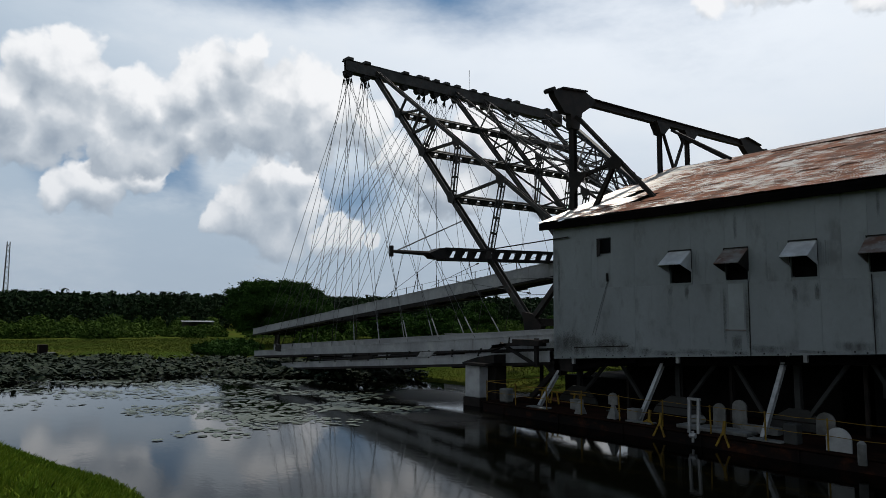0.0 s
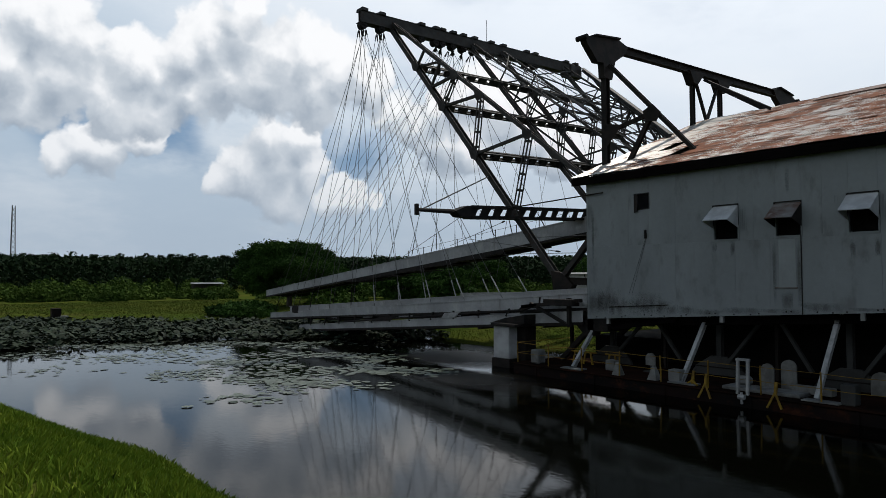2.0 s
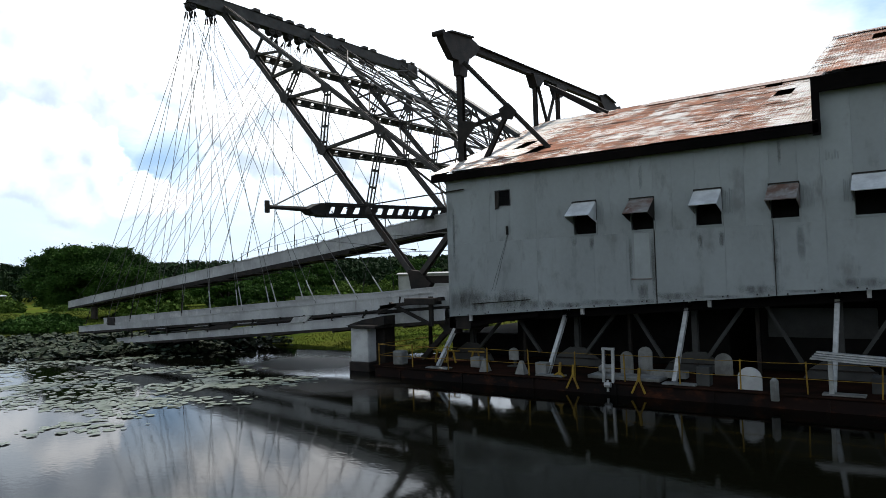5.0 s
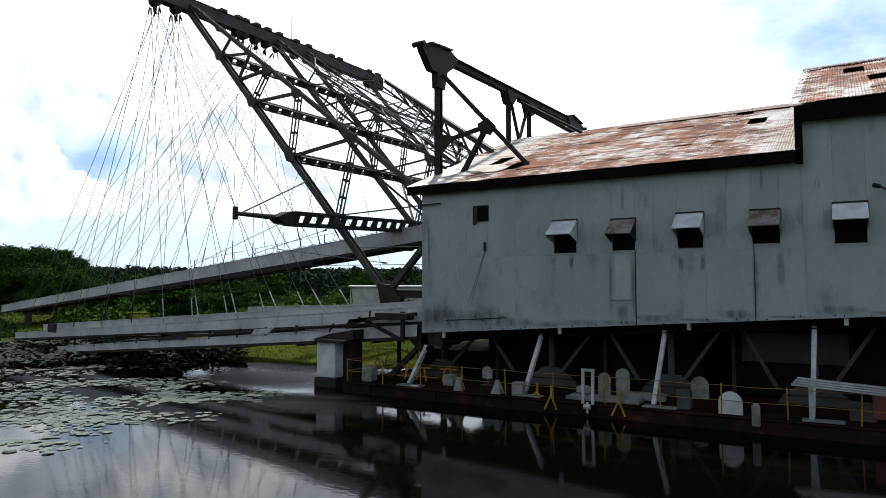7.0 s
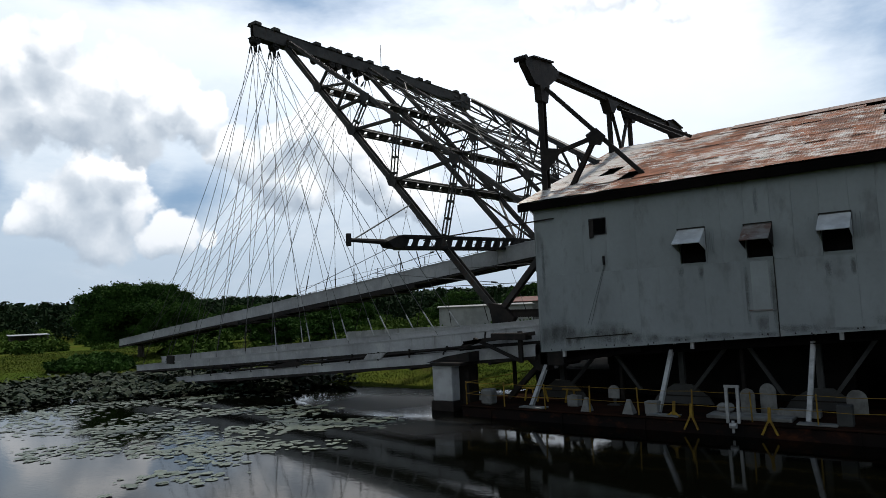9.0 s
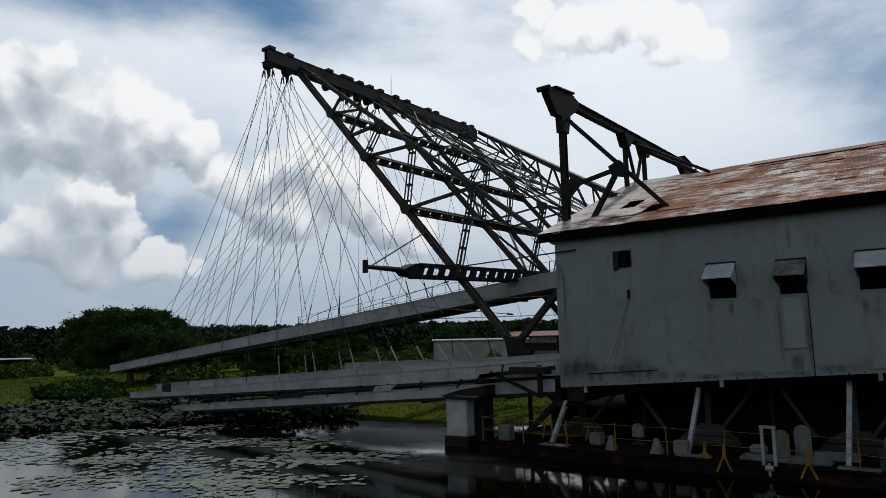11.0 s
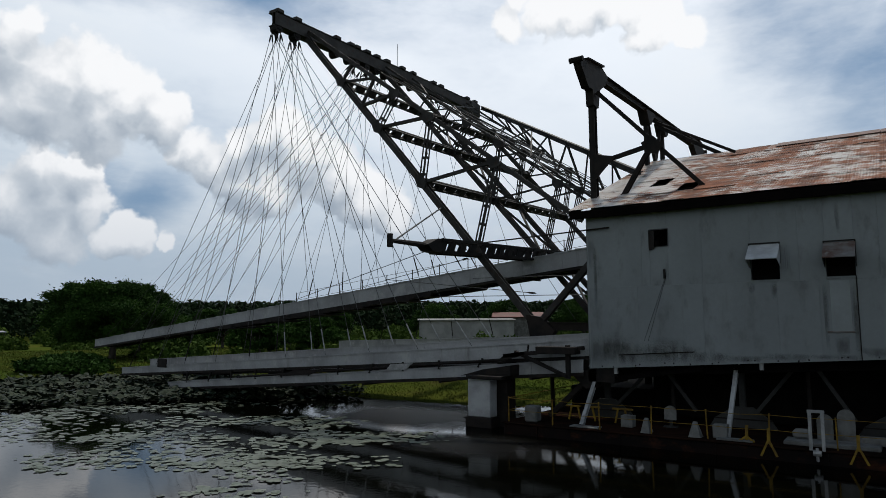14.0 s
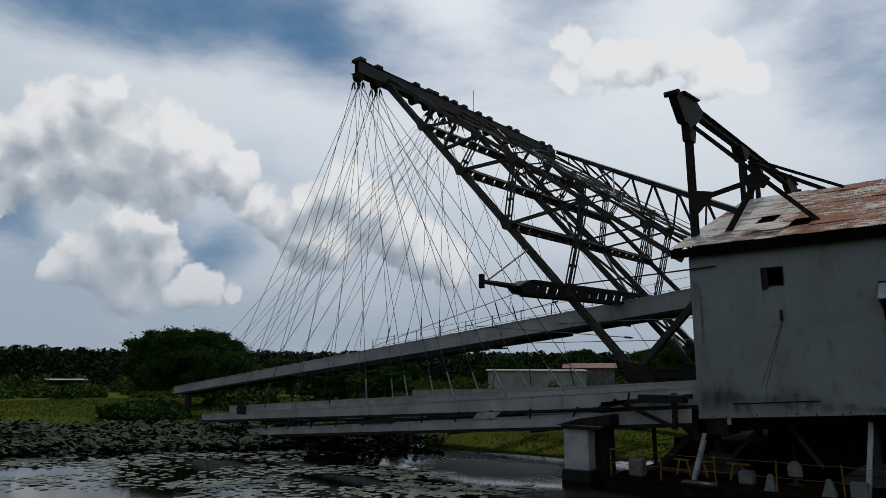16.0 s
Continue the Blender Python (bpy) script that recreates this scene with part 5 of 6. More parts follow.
for k, x in enumerate(np.arange(-2.75, 26, 1.86)):
    lean = 0.03 * math.sin(k * 2.7)
    rpart("post", Geo().beam((x, -1.58, 0.45), (x + lean, -1.60, 1.41), 0.04, 0.04, (0, 1, 0)), YELLOW)
    xn = x + 1.86
    sag = 0.02 + 0.015 * math.sin(k * 1.9)
    for z in (1.36, 0.90):
        rpart("rail", Geo().rod((x, -1.61, z), (x + 0.93, -1.61, z - sag), 0.010, 5).rod((x + 0.93, -1.61, z - sag), (xn, -1.61, z), 0.010, 5), YELLOW)
for z in (1.36, 0.90):
    rpart("rail", Geo().rod((-2.75, -1.61, z), (-2.75, 20, z), 0.016, 5), YELLOW)

# ---- things on deck ----


def block(name, x, y, w, d, h, mat, label, category, z=0.45, bevel=0.02):
    return solid(name, Geo().box((x - w / 2, y - d / 2, z), (x + w / 2, y + d / 2, z + h), bevel), mat, label, category)


def round_plate(x, y, w, h, z, turn, label, mat=WHITE):
    """An upright plate with a half-round head."""
    c, s = math.cos(turn), math.sin(turn)
    r = w / 2
    pts = [(-r, 0), (r, 0)] + [(r * math.cos(a), h - r + r * math.sin(a)) for a in np.linspace(0, math.pi, 13)]
    g = Geo().plate([(x + u * c, y + u * s, z + v) for u, v in pts], (-s, c, 0), 0.08)
    return solid("round_topped_plate", g, mat, label, "hatch plate", "round-topped plates")


block("mooring_block", -1.95, -1.1, 0.52, 0.5, 0.62, WHITE, "whitewashed square mooring block on the deck", "bollard", bevel=0.06)
block("vent_box", 1.62, -0.4, 0.45, 0.4, 0.42, WHITE, "small pale box on the deck", "vent box")
block("vent_box", 5.0, -1.05, 0.46, 0.4, 0.44, WHITE, "pale box beside a raking strut", "vent box")
for x, r in ((2.6, 0.17), (4.25, 0.2)):
    g = Geo().add([(x - r, -1.55, 0.45), (x + r, -1.55, 0.45), (x + r, -1.15, 0.45), (x - r, -1.15, 0.45), (x - 0.06, -1.42, 0.95), (x + 0.06, -1.42, 0.95), (x + 0.06, -1.32, 0.95), (x - 0.06, -1.32, 0.95)],
                  [(0, 3, 2, 1), (4, 5, 6, 7), (0, 1, 5, 4), (1, 2, 6, 5), (2, 3, 7, 6), (3, 0, 4, 7)])
    solid("post_footing", g, WHITE, "pale tapered footing on the deck", "footing", "post footings")
round_plate(2.95, 0.35, 0.44, 0.5, 0.72, 0.0, "pale round-topped plate on a short stand")
solid("plate_stand", Geo().box((2.89, 0.40, 0.45), (3.01, 0.44, 0.75)).box((2.7, 0.2, 0.45), (3.2, 0.55, 0.49)), GREY, "short steel stand for a plate", "stand")
round_plate(7.98, -0.2, 0.46, 0.88, 0.45, 0.0, "pale grey round-topped plate upright on deck")
round_plate(8.55, 0.15, 0.50, 1.03, 0.45, 0.1, "pale grey round-topped plate, the tallest of the row")
round_plate(11.0, 1.2, 0.60, 0.78, 0.45, 0.05, "pale grey round-topped plate under the house")
round_plate(12.38, -1.45, 0.70, 0.70, 0.45, 0.0, "whitewashed round-topped plate at the deck edge", CONCRETE)
block("deck_slab", 8.2, -0.85, 2.6, 0.9, 0.12, WHITE, "long pale slab lying on the deck", "slab")
block("storage_box", 9.55, -0.35, 1.25, 0.4, 0.24, WHITE, "long white box across the deck", "box", z=0.5)
block("storage_box", 10.95, -1.2, 0.42, 0.4, 0.62, GREY, "grey steel locker on the deck", "locker")
block("storage_box", 7.35, -0.6, 0.5, 0.4, 0.3, WHITE, "small white tub on a slab", "tub", z=0.57, bevel=0.08)
block("storage_box", 15.9, -0.5, 0.7, 0.6, 0.5, GREY, "grey steel box near a strut", "locker")
block("red_cabinet", 16.6, -0.6, 0.9, 0.5, 0.72, RED, "faded red steel cabinet on the deck", "cabinet", z=0.55)
davit = thing("davit_frame", "pale steel hoist frame hung over the deck edge", "hoist frame", at=(8.0, -1.8, 0.3))
for nm, g in (("leg", Geo().beam((7.72, -1.78, 0.42), (7.72, -1.72, 1.56), 0.09, 0.09, (0, 1, 0))), ("leg", Geo().beam((8.06, -1.78, 0.42), (8.06, -1.72, 1.56), 0.09, 0.09, (0, 1, 0))), ("top_bar", Geo().beam((7.66, -1.72, 1.57), (8.12, -1.72, 1.57), 0.1, 0.08)), ("shackle", Geo().rod((7.78, -1.85, 0.35), (8.0, -1.85, 0.35), 0.09, 8).rod((7.89, -1.85, 0.5), (7.89, -1.85, 0.12), 0.045, 8))):
    ob = part(nm, g, GALV, davit)
    ob.matrix_parent_inverse = Matrix.Translation((-8.0, 1.8, -0.3))
for x in (6.55, 8.95, 5.85, 16.9):
    y = -1.86 if x != 5.85 else -1.5
    g = Geo().beam((x, y + 0.2, 0.95), (x, y + 0.1, 0.5), 0.09, 0.07, (0, 1, 0)).beam((x, y + 0.1, 0.62), (x - 0.22, y, 0.12 if x != 5.85 else 0.46), 0.06, 0.05, (0, 1, 0)).beam((x, y + 0.1, 0.62), (x + 0.24, y, 0.14 if x != 5.85 else 0.46), 0.06, 0.05, (0, 1, 0))
    solid("yellow_bracket", g, YELLOW, "yellow forked steel bracket at the deck edge", "bracket", "yellow brackets")
fender = Geo().rod((13.15, -1.92, 0.25), (13.15, -1.92, 0.84), 0.12, 12).rod((13.15, -1.92, 0.84), (13.15, -1.92, 0.92), 0.12, 12, 0.05)
solid("fender", fender, WHITE, "white cylindrical fender on the hull side", "fender", smooth=False)
sheets = thing("sheet_stack", "stack of pale metal strips laid along the railing", "metal strips", at=(14, -1.5, 1.5))
for k in range(4):
    ob = part("strip", Geo().beam((14.1 + 0.05 * k, -1.62 + 0.05 * k, 1.52 + 0.06 * k), (16.9, -1.80 + 0.05 * k, 1.37 + 0.06 * k), 0.16, 0.045), GALV, sheets)
    ob.matrix_parent_inverse = Matrix.Translation((-14, 1.5, -1.5))
ob = part("prop", Geo().beam((14.6, -1.5, 0.45), (14.6, -1.55, 1.48), 0.12, 0.12, (0, 1, 0)), GALV, sheets)
ob.matrix_parent_inverse = Matrix.Translation((-14, 1.5, -1.5))
ob = part("prop", Geo().beam((16.5, -1.6, 0.45), (16.5, -1.68, 1.40), 0.06, 0.06, (0, 1, 0)), BLACK, sheets)
ob.matrix_parent_inverse = Matrix.Translation((-14, 1.5, -1.5))
for k, x in enumerate((-1.0, -0.4, 0.9)):
    solid("yellow_trestle", Geo().beam((x, 0.2, 0.46), (x + 0.12, 0.2, 1.0), 0.06, 0.06, (0, 1, 0)).beam((x + 0.5, 0.2, 0.46), (x + 0.38, 0.2, 1.0), 0.06, 0.06, (0, 1, 0)).beam((x - 0.1, 0.2, 1.0), (x + 0.7, 0.2, 1.0), 0.08, 0.06), YELLOW, "small yellow steel trestle on the deck", "trestle", "yellow trestles")

# ---- wall fittings ----
lamp = thing("wall_lamp", "dark lamp arm reaching out from the side wall", "lamp", at=(16.4, 0, 7.4))
for nm, g in (("arm", Geo().rod((17.3, -0.02, 7.0), (16.55, -0.35, 7.42), 0.03)), ("head", Geo().rod((16.55, -0.35, 7.42), (16.38, -0.42, 7.46), 0.07, 8))):
    ob = part(nm, g, BLACK, lamp)
    ob.matrix_parent_inverse = Matrix.Translation((-16.4, 0, -7.4))
lamp = thing("wall_hook", "black hook with a trailing wire on the wall", "hook", at=(3.1, 0, 6.0))
for nm, g in (("hook", Geo().beam((3.05, -0.04, 5.9), (3.05, -0.06, 6.25), 0.07, 0.08, (0, 1, 0))), ("wire", Geo().rod((3.05, -0.04, 5.9), (2.2, -0.02, 3.6), 0.006, 4)), ("wire", Geo().rod((3.08, -0.04, 5.9), (2.35, -0.02, 3.6), 0.006, 4))):
    ob = part(nm, g, BLACK, lamp)
    ob.matrix_parent_inverse = Matrix.Translation((-3.1, 0, -6.0))
funnel = thing("roof_funnel", "dark upright funnel on the upper roof", "funnel", at=(18.0, 7.0, 12.8))
ob = part("stack", Geo().rod((18.1, 7.0, 12.6), (18.1, 7.0, 17.5), 0.5, 16), BLACK, funnel)
ob.matrix_parent_inverse = Matrix.Translation((-18, -7, -12.8))
ob = part("collar", Geo().rod((18.1, 7.0, 12.7), (18.1, 7.0, 13.6), 0.75, 16), BLACK, funnel)
ob.matrix_parent_inverse = Matrix.Translation((-18, -7, -12.8))

# ---- stern pier and walkway ----
pier = thing("stern_pier", "square pale concrete pier standing in the water", "pier", at=(-4.2, -0.5, 0))
# The near-black back box paints the shaded right side of the pier.
for nm, g, m in (("shaft", Geo().box((-5.05, -0.95, 0.42), (-3.98, -0.35, 1.98), 0.03), CONCRETE), ("footing", Geo().box((-5.15, -1.0, -1.2), (-3.9, -0.3, 0.418), 0.03), BLACK), ("back_column", Geo().box((-4.6, -0.28, -1.2), (-3.55, 0.5, 1.97), 0.03), BLACK), ("cap", Geo().box((-5.0, -1.2, 1.98), (-3.3, 1.9, 2.12), 0.02), BLACK)):
    ob = part(nm, g, m, pier)
    ob.matrix_parent_inverse = Matrix.Translation((4.2, 0.5, 0))
walk_way = thing("stern_walkway", "black steel walkway beside the launders", "walkway", at=(0, 0, 0))
part("girder", Geo().beam((-3.6, -0.35, 2.92), (-0.1, -0.35, 3.30), 0.3, 0.16), BLACK, walk_way)
part("deck_plate", Geo().box((-2.0, -0.7, 3.05), (-0.3, -0.15, 3.34), 0.02), BLACK, walk_way)
part("nose", Geo().plate([(-4.0, -0.35, 2.62), (-3.5, -0.35, 2.98), (-2.6, -0.35, 3.12), (-2.6, -0.35, 3.0), (-3.3, -0.35, 2.82)], (0, 1, 0), 0.3), BLACK, walk_way)
part("handle", Geo().rod((-2.5, -0.4, 3.1), (-2.45, -0.4, 3.4), 0.04), BLACK, walk_way)
part("knee", Geo().beam((-3.1, -0.35, 3.1), (-0.75, -0.35, 2.15), 0.12, 0.16, (0, 1, 0)), BLACK, walk_way)
part("hanger", Geo().beam((-0.75, -0.35, 3.4), (-0.75, -0.35, 2.1), 0.16, 0.16, (0, 1, 0)), BLACK, walk_way)
part("shelf", Geo().plate([(-5.5, -0.4, 2.06), (-4.4, -0.4, 2.36), (-3.1, -0.4, 2.56), (-3.1, -0.4, 2.14), (-4.6, -0.4, 2.14)], (0, 1, 0), 0.8), BLACK, walk_way)
part("rake", Geo().ibeam((-2.0, 0.6, 0.5), (0.3, 0.6, 2.6), 0.2, 0.25, (0, 1, 0)), BLACK, walk_way)
part("rake", Geo().ibeam((-2.2, 3.6, 0.5), (0.3, 3.6, 2.6), 0.2, 0.25, (0, 1, 0)), BLACK, walk_way)
hatch = block("launder_hatch", -28.3, 0.05, 0.9, 0.1, 0.55, BLACK, "black hatch box on a chute's rim", "hatch", z=1.62)

# ---- pond plants ----


def discs(centres, radii, tilts, rng, n=9, notch=True, cup=0.0):
    """Round leaves with a notch, each an own fan of vertices; returns vertices and faces."""
    m = len(centres)
    ang = np.linspace(0.25, 2 * np.pi - 0.25, n - 1) if notch else np.linspace(0, 2 * np.pi, n, endpoint=False)[: n - 1]
    turn = rng.uniform(0, 2 * np.pi, m)
    ca, sa = np.cos(ang[None] + turn[:, None]), np.sin(ang[None] + turn[:, None])
    wob = 1 + rng.normal(0, 0.06, ca.shape)
    px, py = ca * radii[:, None] * wob, sa * radii[:, None] * wob
    ta, tm = rng.uniform(0, 2 * np.pi, m), tilts
    pz = (px * np.cos(ta)[:, None] + py * np.sin(ta)[:, None]) * tm[:, None] + cup * radii[:, None]
    ring = np.stack([px, py, pz], 2) + centres[:, None]
    hub = centres[:, None] + np.zeros((m, 1, 3))
    verts = np.concatenate([hub, ring], 1).reshape(-1, 3)
    k = np.arange(m)[:, None] * n
    tri = [np.stack([k[:, 0], k[:, 0] + i, k[:, 0] + i + 1], 1) for i in range(1, n - 1)]
    faces = np.concatenate(tri)
    return verts, faces


def tri_object(name, verts, faces, mat, label, category):
    me = bpy.data.meshes.new(name)
    me.vertices.add(len(verts))
    me.vertices.foreach_set("co", np.asarray(verts, np.float32).ravel())
    me.loops.add(3 * len(faces))
    me.loops.foreach_set("vertex_index", np.asarray(faces, np.int32).ravel())
    me.polygons.add(len(faces))
    me.polygons.foreach_set("loop_start", np.arange(0, 3 * len(faces), 3, dtype=np.int32))
    me.update(calc_edges=True)
    me.materials.append(mat)
    return tagged(new(name, me), label, category, "", "stuff")


def clump(x, y, s=0.35, seed=0.0):
    """A soft patchwork between 0 and 1, for drifts of leaves."""
    return 0.5 + 0.25 * (np.sin(x * s + 2.1 * np.sin(y * s * 0.7 + seed)) + np.sin(y * s * 1.3 + 1.7 * np.sin(x * s * 0.9 + 1.1 + seed)))


def lily_pads():
    n = 110000
    x, y = RNG.uniform(-44, -2.5, n), RNG.uniform(-21, 12, n)
    d = -inside_depth(x, y)
    heart = np.exp(-(((x + 9.8) / 6.2) ** 4 + ((y + 8.6) / 5.8) ** 4))
    far_ramp = np.clip((-x - 14 - 0.25 * (y + 10)) / 10, 0, 1)
    p = np.clip(1.15 * heart + 0.75 * far_ramp, 0, 1) * np.clip((clump(x, y, 0.8) - 0.25) * 1.6, 0, 1) * np.clip(d, 0, 1)
    p *= np.where(y < -15.0 - 0.25 * np.sin(x), np.where(x < -15, 0.4, 0.04), 1) * np.where((y < -13.0) & (x < -12.5), 0.85, 1) * np.where(y > -4.5 - 0.55 * (x + 6.5), np.clip(1.2 - (y + 4.5 + 0.55 * (x + 6.5)) / 2.5, 0, 1), 1)
    keep = RNG.uniform(0, 1, n) < p * 0.42
    x, y = x[keep], y[keep]
    r = RNG.uniform(0.06, 0.20, len(x))
    c = np.stack([x, y, RNG.uniform(0.012, 0.035, len(x))], 1)
    v, f = discs(c, r, RNG.normal(0, 0.03, len(x)), RNG)
    tri_object("lily_pads", v, f, PAD, "pale green lily pads floating on the pond", "lily pads")


def lotus():
    n = 170000
    x, y = RNG.uniform(-60, -12, n), RNG.uniform(-22, 17, n)
    d = -inside_depth(x, y)
    edge = np.clip(1.3 - d / 20.0, 0, 1) * (d > -0.5)
    left = np.clip((-27.0 + 0.95 * np.maximum(0, y + 8) - x) / 2.5, 0, 1)
    p = np.clip(edge * 1.3, 0, 1) * left * np.clip((clump(x, y, 0.5, 2.0) - 0.12) * 2.2, 0, 1)
    keep = RNG.uniform(0, 1, n) < p * 0.5
    x, y, e = x[keep], y[keep], edge[keep]
    z = RNG.uniform(0.03, 0.25, len(x)) + RNG.uniform(0, 0.42, len(x)) * e
    v, f = discs(np.stack([x, y, z], 1), RNG.uniform(0.10, 0.25, len(x)), RNG.normal(0, 0.45, len(x)), RNG, 8, False, 0.12)
    tri_object("lotus_leaves", v, f, LOTUS, "crowded raised lotus leaves along the far shore", "lotus")


def blades(points, h, w, rng, lean=0.35):
    n = len(points)
    az = rng.uniform(0, 2 * np.pi, n)
    side = np.stack([np.cos(az), np.sin(az), np.zeros(n)], 1) * (w * rng.uniform(0.6, 1.3, n))[:, None]
    tip = rng.normal(0, lean, (n, 3)) * h
    tip[:, 2] = h * rng.uniform(0.5, 1.3, n)
    mid = tip * np.array([0.35, 0.35, 0.6])
    return np.stack([points - side, points + side, points + mid + side * 0.7, points + tip], 1).reshape(-1, 3)


def land_points(n, x0, x1, y0, y1, low=0.02):
    x, y = RNG.uniform(x0, x1, n), RNG.uniform(y0, y1, n)
    z = height(x, y)
    keep = z > low
    return np.stack([x, y, z - 0.01], 1)[keep]


def plants():
    lily_pads()
    lotus()
    p = land_points(300000, -18, 26, -29, -16.4)
    stuff("bank_grass", blades(p, 0.13, 0.011, RNG), GRASS, "short green grass on the near bank", "grass")
    far = land_points(90000, -95, -30, -40, 45)
    behind = land_points(110000, -46, 6, 4, 50)
    stuff("meadow_grass", np.concatenate([blades(far, 0.15, 0.024, RNG, 0.7), blades(behind, 0.11, 0.018, RNG, 0.7)]), TUFT, "rough yellow-green meadow grass round the pond", "grass")
    # scrub and far plantation
    rows = []
    for k in range(330):
        a = radians(RNG.uniform(2, 97))
        d = RNG.uniform(112, 165)
        if k % 8 == 0:
            a, d = radians(RNG.uniform(18, 58)), RNG.uniform(66, 100)
        cx, cy = 10 - math.sin(a) * d, -24 + math.cos(a) * d
        h = RNG.uniform(1.2, 3.4) * (1.25 if d > 135 else 0.8)
        w = RNG.uniform(1.5, 4.0)
        m = int(210 * w)
        q = RNG.normal(size=(m, 3))
        q /= np.linalg.norm(q, axis=1)[:, None]
        q *= RNG.uniform(0.55, 1.0, m)[:, None]
        q[:, 2] = np.abs(q[:, 2])
        pts = q * np.array([w, w, h]) + np.array([cx, cy, float(height(cx, cy)[0])])
        rows.append(quads(pts, 0.56, 0.32, RNG))
    stuff("scrub", np.concatenate(rows), SCRUB, "tangled green scrub along the meadow's far edge", "scrub")
    fronds = []
    for k in range(1700):
        a = radians(RNG.uniform(0, 99))
        d = RNG.uniform(165, 290)
        cx, cy = 10 - math.sin(a) * d, -24 + math.cos(a) * d
        base = np.array([cx, cy, float(height(cx, cy)[0])])
        h = RNG.uniform(7.2, 9.4)
        crown = base + np.array([0, 0, h])
        for j in range(15):
            b = RNG.uniform(0, 2 * math.pi)
            up = RNG.uniform(0.1, 1.2)
            length = RNG.uniform(0.8, 1.4)
            o = np.array([math.cos(b), math.sin(b), 0])
            s = np.array([-math.sin(b), math.cos(b), 0]) * 0.26
            pts = [crown + o * length * t * math.cos(up * (1 - t)) + np.array([0, 0, length * (up * 0.75 * t - 0.75 * t * t)]) for t in (0, 0.4, 0.75, 1.0)]
            for u, v, wa, wb in zip(pts, pts[1:], (0.4, 1.0, 0.8), (1.0, 0.8, 0.1)):
                fronds.append(np.stack([u - s * wa, u + s * wa, v + s * wb, v - s * wb]))
        t = np.array([0.25, 0, 0])
        fronds.append(np.stack([base - t, base + t, crown + t, crown - t]))
    # dense undergrowth below the palms
    m = 110000
    a, d = np.radians(RNG.uniform(-2, 100, m)), RNG.uniform(168, 285, m)
    ux, uy = 10 - np.sin(a) * d, -24 + np.cos(a) * d
    uz = height(ux, uy) + RNG.uniform(0, 1, m) ** 0.8 * 8.9
    fronds.append(quads(np.stack([ux, uy, uz], 1), 1.2, 0.8, RNG))
    stuff("palm_plantation", np.concatenate(fronds), PALM, "dark oil palms covering the distance", "palms")


def tree(x, y, wide, top, label, count=26, seed=3, trunk=0.35):
    """A spreading tree: tapered trunk, limbs, and a crown of many leaf clumps with gaps."""
    rng = np.random.default_rng(seed)
    z0 = float(height(x, y)[0])
    ob = thing("tree", label, "tree", at=(x, y, z0))
    g = Geo()
    fork = Vector((x + 0.2, y, z0 + 0.28 * (top - z0)))
    g.rod((x, y, z0 - 0.2), fork, trunk, 9, trunk * 0.7)
    clumps = []
    high = top - z0
    for k in range(count * 3):
        a, r = rng.uniform(0, 2 * np.pi), wide * math.sqrt(rng.uniform(0.01, 1)) * 0.5
        rim = 2 * r / wide
        lumpy = 1 + 0.15 * math.sin(3 * a + seed) + 0.12 * math.sin(5 * a + 2.3 * seed) + 0.07 * math.sin(9 * a + r)
        shell = (0.98 - 0.40 * rim ** 2.4) * rng.uniform(0.80, 1.04)
        lift = shell * lumpy if k % 3 else rng.uniform(0.34, max(0.36, shell * lumpy))
        c = np.array([x + r * lumpy * math.cos(a), y + r * lumpy * math.sin(a), z0 + high * min(lift, 1.02) - 0.05 * high])
        size = rng.uniform(0.045, 0.105) * wide
        m = int((2100 if wide > 10 else 900) * size)
        q = rng.normal(size=(m, 3)) * np.array([0.60, 0.60, 0.30]) * size
        leaf = 0.24 if wide > 10 else 0.32
        clumps.append(quads(c + q, leaf, leaf * 0.6, rng))
        if k % 7 == 0:
            g.rod(fork, c, trunk * 0.35, 5, 0.03)
    t = part("trunk", g, BARK, ob)
    t.matrix_parent_inverse = Matrix.Translation((-x, -y, -z0))
    c = stuff("crown", np.concatenate(clumps), LEAF, "", "", ob)
    c.matrix_parent_inverse = Matrix.Translation((-x, -y, -z0))


plants()
# Dull sheets added over the water to darken its bright reflections.
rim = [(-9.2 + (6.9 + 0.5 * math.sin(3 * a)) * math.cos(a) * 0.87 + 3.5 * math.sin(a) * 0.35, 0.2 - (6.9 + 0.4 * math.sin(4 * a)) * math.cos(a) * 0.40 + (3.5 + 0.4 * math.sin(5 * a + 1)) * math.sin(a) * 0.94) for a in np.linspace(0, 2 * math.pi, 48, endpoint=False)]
solid("silt_film", Geo().add([(x, y, 0.006) for x, y in rim], [tuple(range(48))]), FILM, "dull grey sheet added to dim reflections on the water", "film", "", "stuff")
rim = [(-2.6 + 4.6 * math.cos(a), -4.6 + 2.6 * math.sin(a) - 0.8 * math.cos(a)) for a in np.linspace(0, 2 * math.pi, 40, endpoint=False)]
solid("silt_film", Geo().add([(x, y, 0.008) for x, y in rim], [tuple(range(40))]), FILM, "dark sheet added to dim reflections beside the pontoon", "film", "", "stuff")
tree(-61.6, 15.8, 11.6, 8.7, "broad dark-green spreading tree beyond the pond", 64, 3, 0.4)
tree(-64.0, 20.5, 8.0, 6.0, "lower leafy tree beside a spreading one", 22, 4, 0.3)
tree(-66.0, 24.0, 8.0, 6.0, "small round tree at the meadow's edge", 18, 5, 0.25)
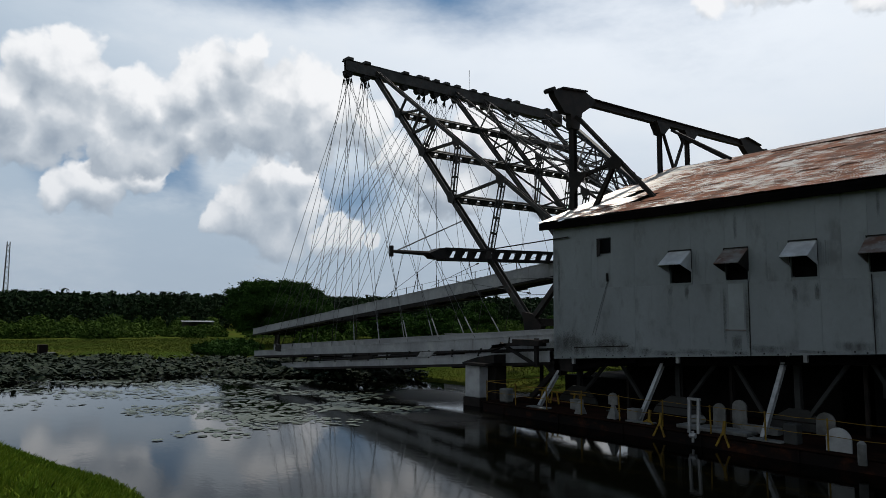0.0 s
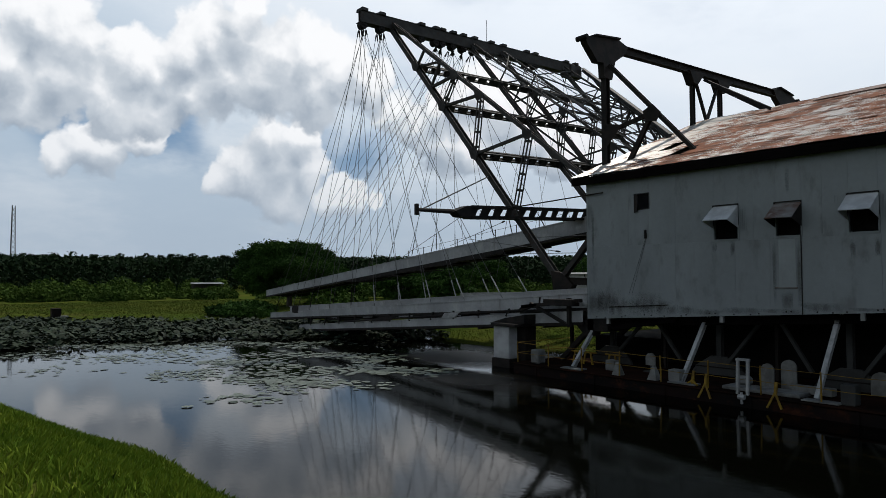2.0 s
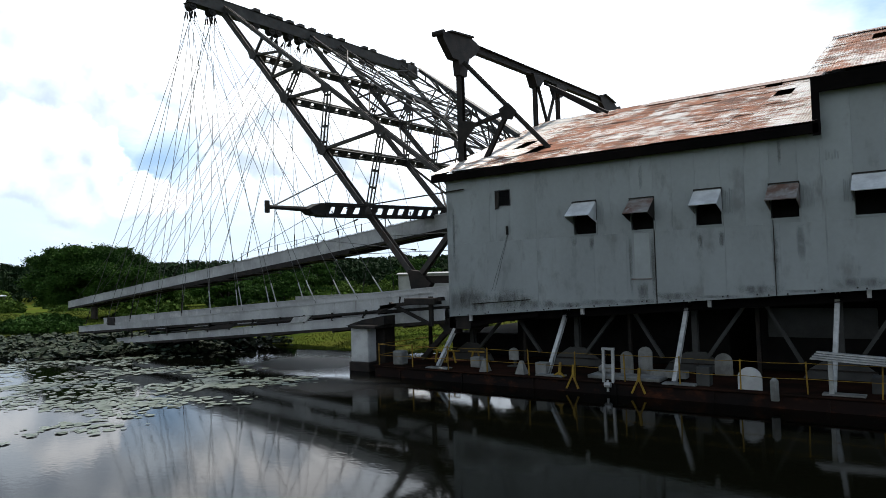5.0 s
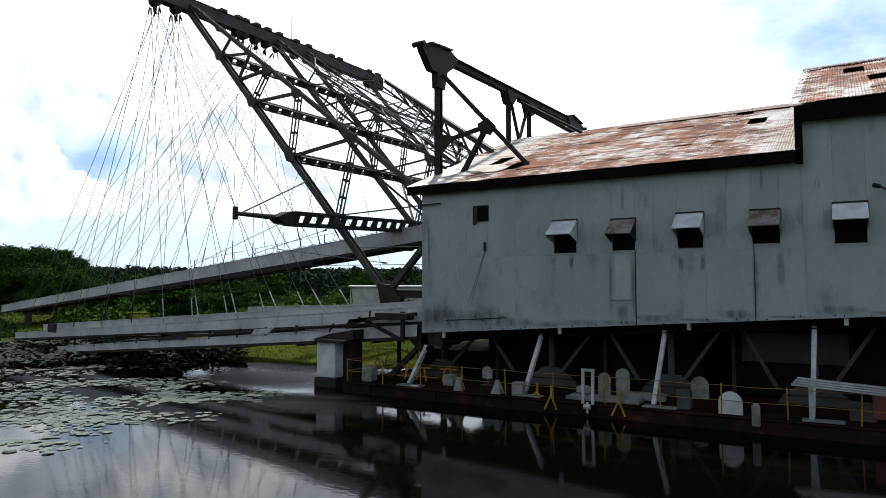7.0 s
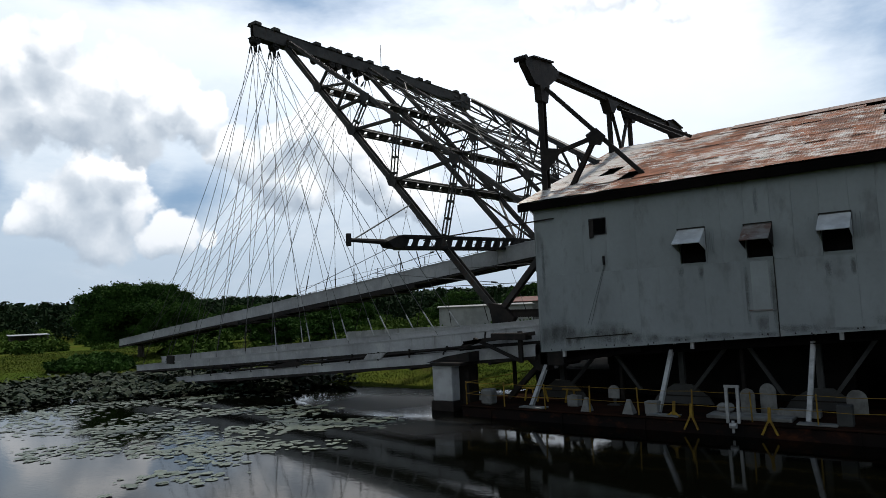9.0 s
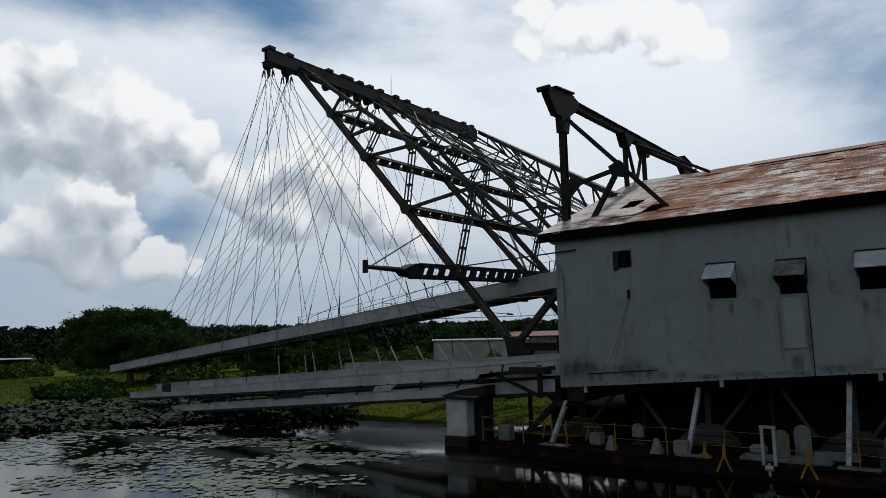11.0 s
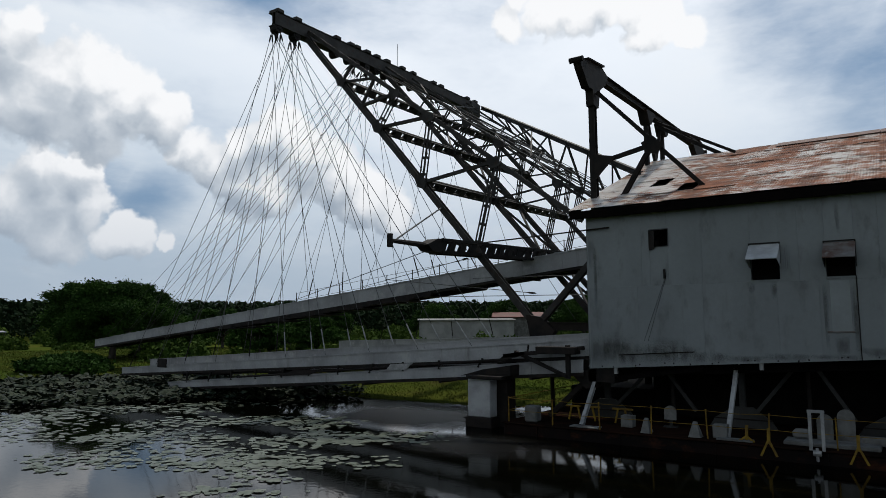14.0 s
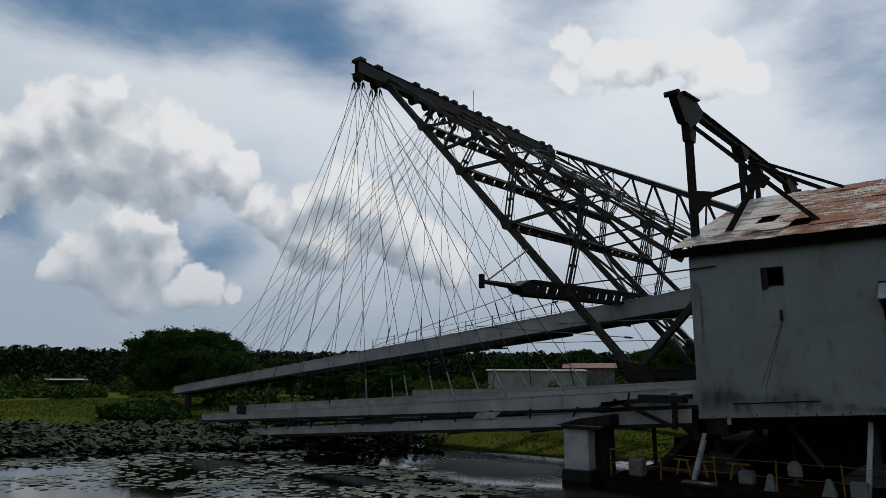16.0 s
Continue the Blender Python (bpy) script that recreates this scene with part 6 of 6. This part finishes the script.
for k, (x, y, w, top) in enumerate(((-54, 29, 5, 5.4), (-56, 33, 4, 4.6), (-63, 44, 6, 5.6), (-60, 40, 5, 4.5))):
    tree(x, y, w, top, "dark dense tree in the meadow behind the launders", 20, 40 + k, 0.2)
tree(-45.0, 22.0, 4.6, 5.2, "dense dark bush behind the long chute", 20, 51, 0.15)
tree(-40.5, 26.0, 4.2, 4.8, "dense dark bush behind the long chute", 18, 52, 0.15)
tree(-46.0, 3.4, 6.0, 1.35, "low dark shrub overhanging the water", 22, 9, 0.12)
tree(-49.5, 5.0, 5.0, 1.6, "low dark shrub at the water's edge", 18, 6, 0.12)
for k, (x, y, w, t) in enumerate(((-30, 78, 9, 9.5), (-48, 82, 10, 8.5), (-22, 92, 10, 10.5), (-8, 84, 9, 9), (-60, 74, 8, 7.5), (-72, 60, 9, 7), (-40, 96, 11, 9.5), (-82, 46, 8, 6.5), (6, 90, 10, 9))):
    tree(x, y, w, t, "dark leafy tree behind the far buildings", 18, 20 + k, 0.3)

# ---- far things ----
hall = thing("storage_hall", "long low pale storage building beyond the pond", "building", at=(-44, 63, 0.6))
HX = Matrix.Translation((-52.9, 60.8, 0.5)) @ Matrix.Rotation(radians(36), 4, "Z")


def far_part(name, geo, mat, parent, m, inv, label=""):
    geo.v = [tuple(m @ Vector(v)) for v in geo.v]
    ob = part(name, geo, mat, parent, label)
    ob.matrix_parent_inverse = Matrix.Translation([-c for c in inv])
    return ob


far_part("wall", Geo().box((0, 0, 0), (15.0, 9, 4.4)), HALL, hall, HX, (-44, 63, 0.6))
far_part("roof", Geo().plate([(-0.3, -0.35, 4.38), (15.3, -0.35, 4.38), (15.3, 4.5, 4.62), (-0.3, 4.5, 4.62)], (0, -0.06, 1), 0.12).plate([(-0.3, 4.5, 4.62), (15.3, 4.5, 4.62), (15.3, 9.4, 4.38), (-0.3, 9.4, 4.38)], (0, 0.06, 1), 0.12), HALL, hall, HX, (-44, 63, 0.6))
for k in range(4):
    far_part("window", Geo().box((1.6 + 3.6 * k, -0.06, 2.4), (2.9 + 3.6 * k, 0.02, 3.4)), HALL, hall, HX, (-44, 63, 0.6))
cot = thing("red_roofed_house", "small house with a faded red roof", "house", at=(-32, 70, 0.6))
CX = Matrix.Translation((-47.5, 75, 0.5)) @ Matrix.Rotation(radians(27), 4, "Z")
far_part("wall", Geo().box((0, 0, 0), (8, 6, 4.9)), WHITE, cot, CX, (-32, 70, 0.6))
far_part("roof", Geo().plate([(-0.4, -0.6, 4.9), (8.4, -0.6, 4.9), (8.4, 3, 5.75), (-0.4, 3, 5.75)], (0, -0.24, 1), 0.12).plate([(-0.4, 3, 5.75), (8.4, 3, 5.75), (8.4, 6.6, 4.9), (-0.4, 6.6, 4.9)], (0, 0.24, 1), 0.12), RED, cot, CX, (-32, 70, 0.6), "faded red roof")
far_part("window", Geo().box((2, -0.06, 1.3), (3.2, 0.02, 2.5)), GLOOM, cot, CX, (-32, 70, 0.6))
shed = thing("field_shed", "open shed with a flat pale roof in the scrub", "shed", at=(-118, 22, 1))
SX = Matrix.Translation((-112, 20, 0.9)) @ Matrix.Rotation(radians(75), 4, "Z")
far_part("roof", Geo().plate([(0, 0, 2.3), (6, 0, 2.3), (6, 4, 2.45), (0, 4, 2.45)], (0, 0, 1), 0.10), CHUTE, shed, SX, (-118, 22, 1))
for x, y in ((0.3, 0.2), (5.7, 0.2), (0.3, 3.8), (5.7, 3.8)):
    far_part("post", Geo().box((x - 0.08, y - 0.08, -0.3), (x + 0.08, y + 0.08, 2.4)), BARK, shed, SX, (-118, 22, 1))
far_part("back_wall", Geo().box((0.3, 3.7, 0), (5.7, 3.8, 2.4)), BARK, shed, SX, (-118, 22, 1))
crate = thing("field_box", "rusty dark box standing in the meadow", "box", at=(-58.6, -11.3, 0.5))
for nm, g, m in (("body", Geo().box((-59.2, -11.7, 0.3), (-58.0, -10.9, 1.25), 0.03), HULL), ("footing", Geo().box((-58.6, -11.0, 0.3), (-57.4, -10.3, 0.5), 0.02), WHITE)):
    ob = part(nm, g, m, crate)
    ob.matrix_parent_inverse = Matrix.Translation((58.6, 11.3, -0.5))
radio = thing("radio_mast", "slender grey lattice radio mast far off", "radio mast", at=(-277, 8.5, 4))
legs = [(-278, 8.0), (-276.2, 8.0), (-277, 9.8)]
for x, y in legs:
    ob = part("leg", Geo().rod((x, y, 2), (-277 + (x + 277) * 0.5, 8.6 + (y - 8.6) * 0.5, 31.5), 0.16, 5), GREY, radio)
    ob.matrix_parent_inverse = Matrix.Translation((277, -8.5, -4))
for k in range(14):
    z0, z1 = 3 + 2 * k, 5 + 2 * k
    s0, s1 = 1 - 0.5 * (z0 - 2) / 29.5, 1 - 0.5 * (z1 - 2) / 29.5
    for (xa, ya), (xb, yb) in zip(legs, legs[1:] + legs[:1]):
        ob = part("lacing", Geo().rod((-277 + (xa + 277) * s0, 8.6 + (ya - 8.6) * s0, z0), (-277 + (xb + 277) * s1, 8.6 + (yb - 8.6) * s1, z1), 0.08, 4), GREY, radio)
        ob.matrix_parent_inverse = Matrix.Translation((277, -8.5, -4))
for z in (29, 26):
    ob = part("antenna", Geo().rod((-276.0, 8.2, z), (-276.0, 8.2, z + 2.2), 0.18, 6), WHITE, radio)
    ob.matrix_parent_inverse = Matrix.Translation((277, -8.5, -4))
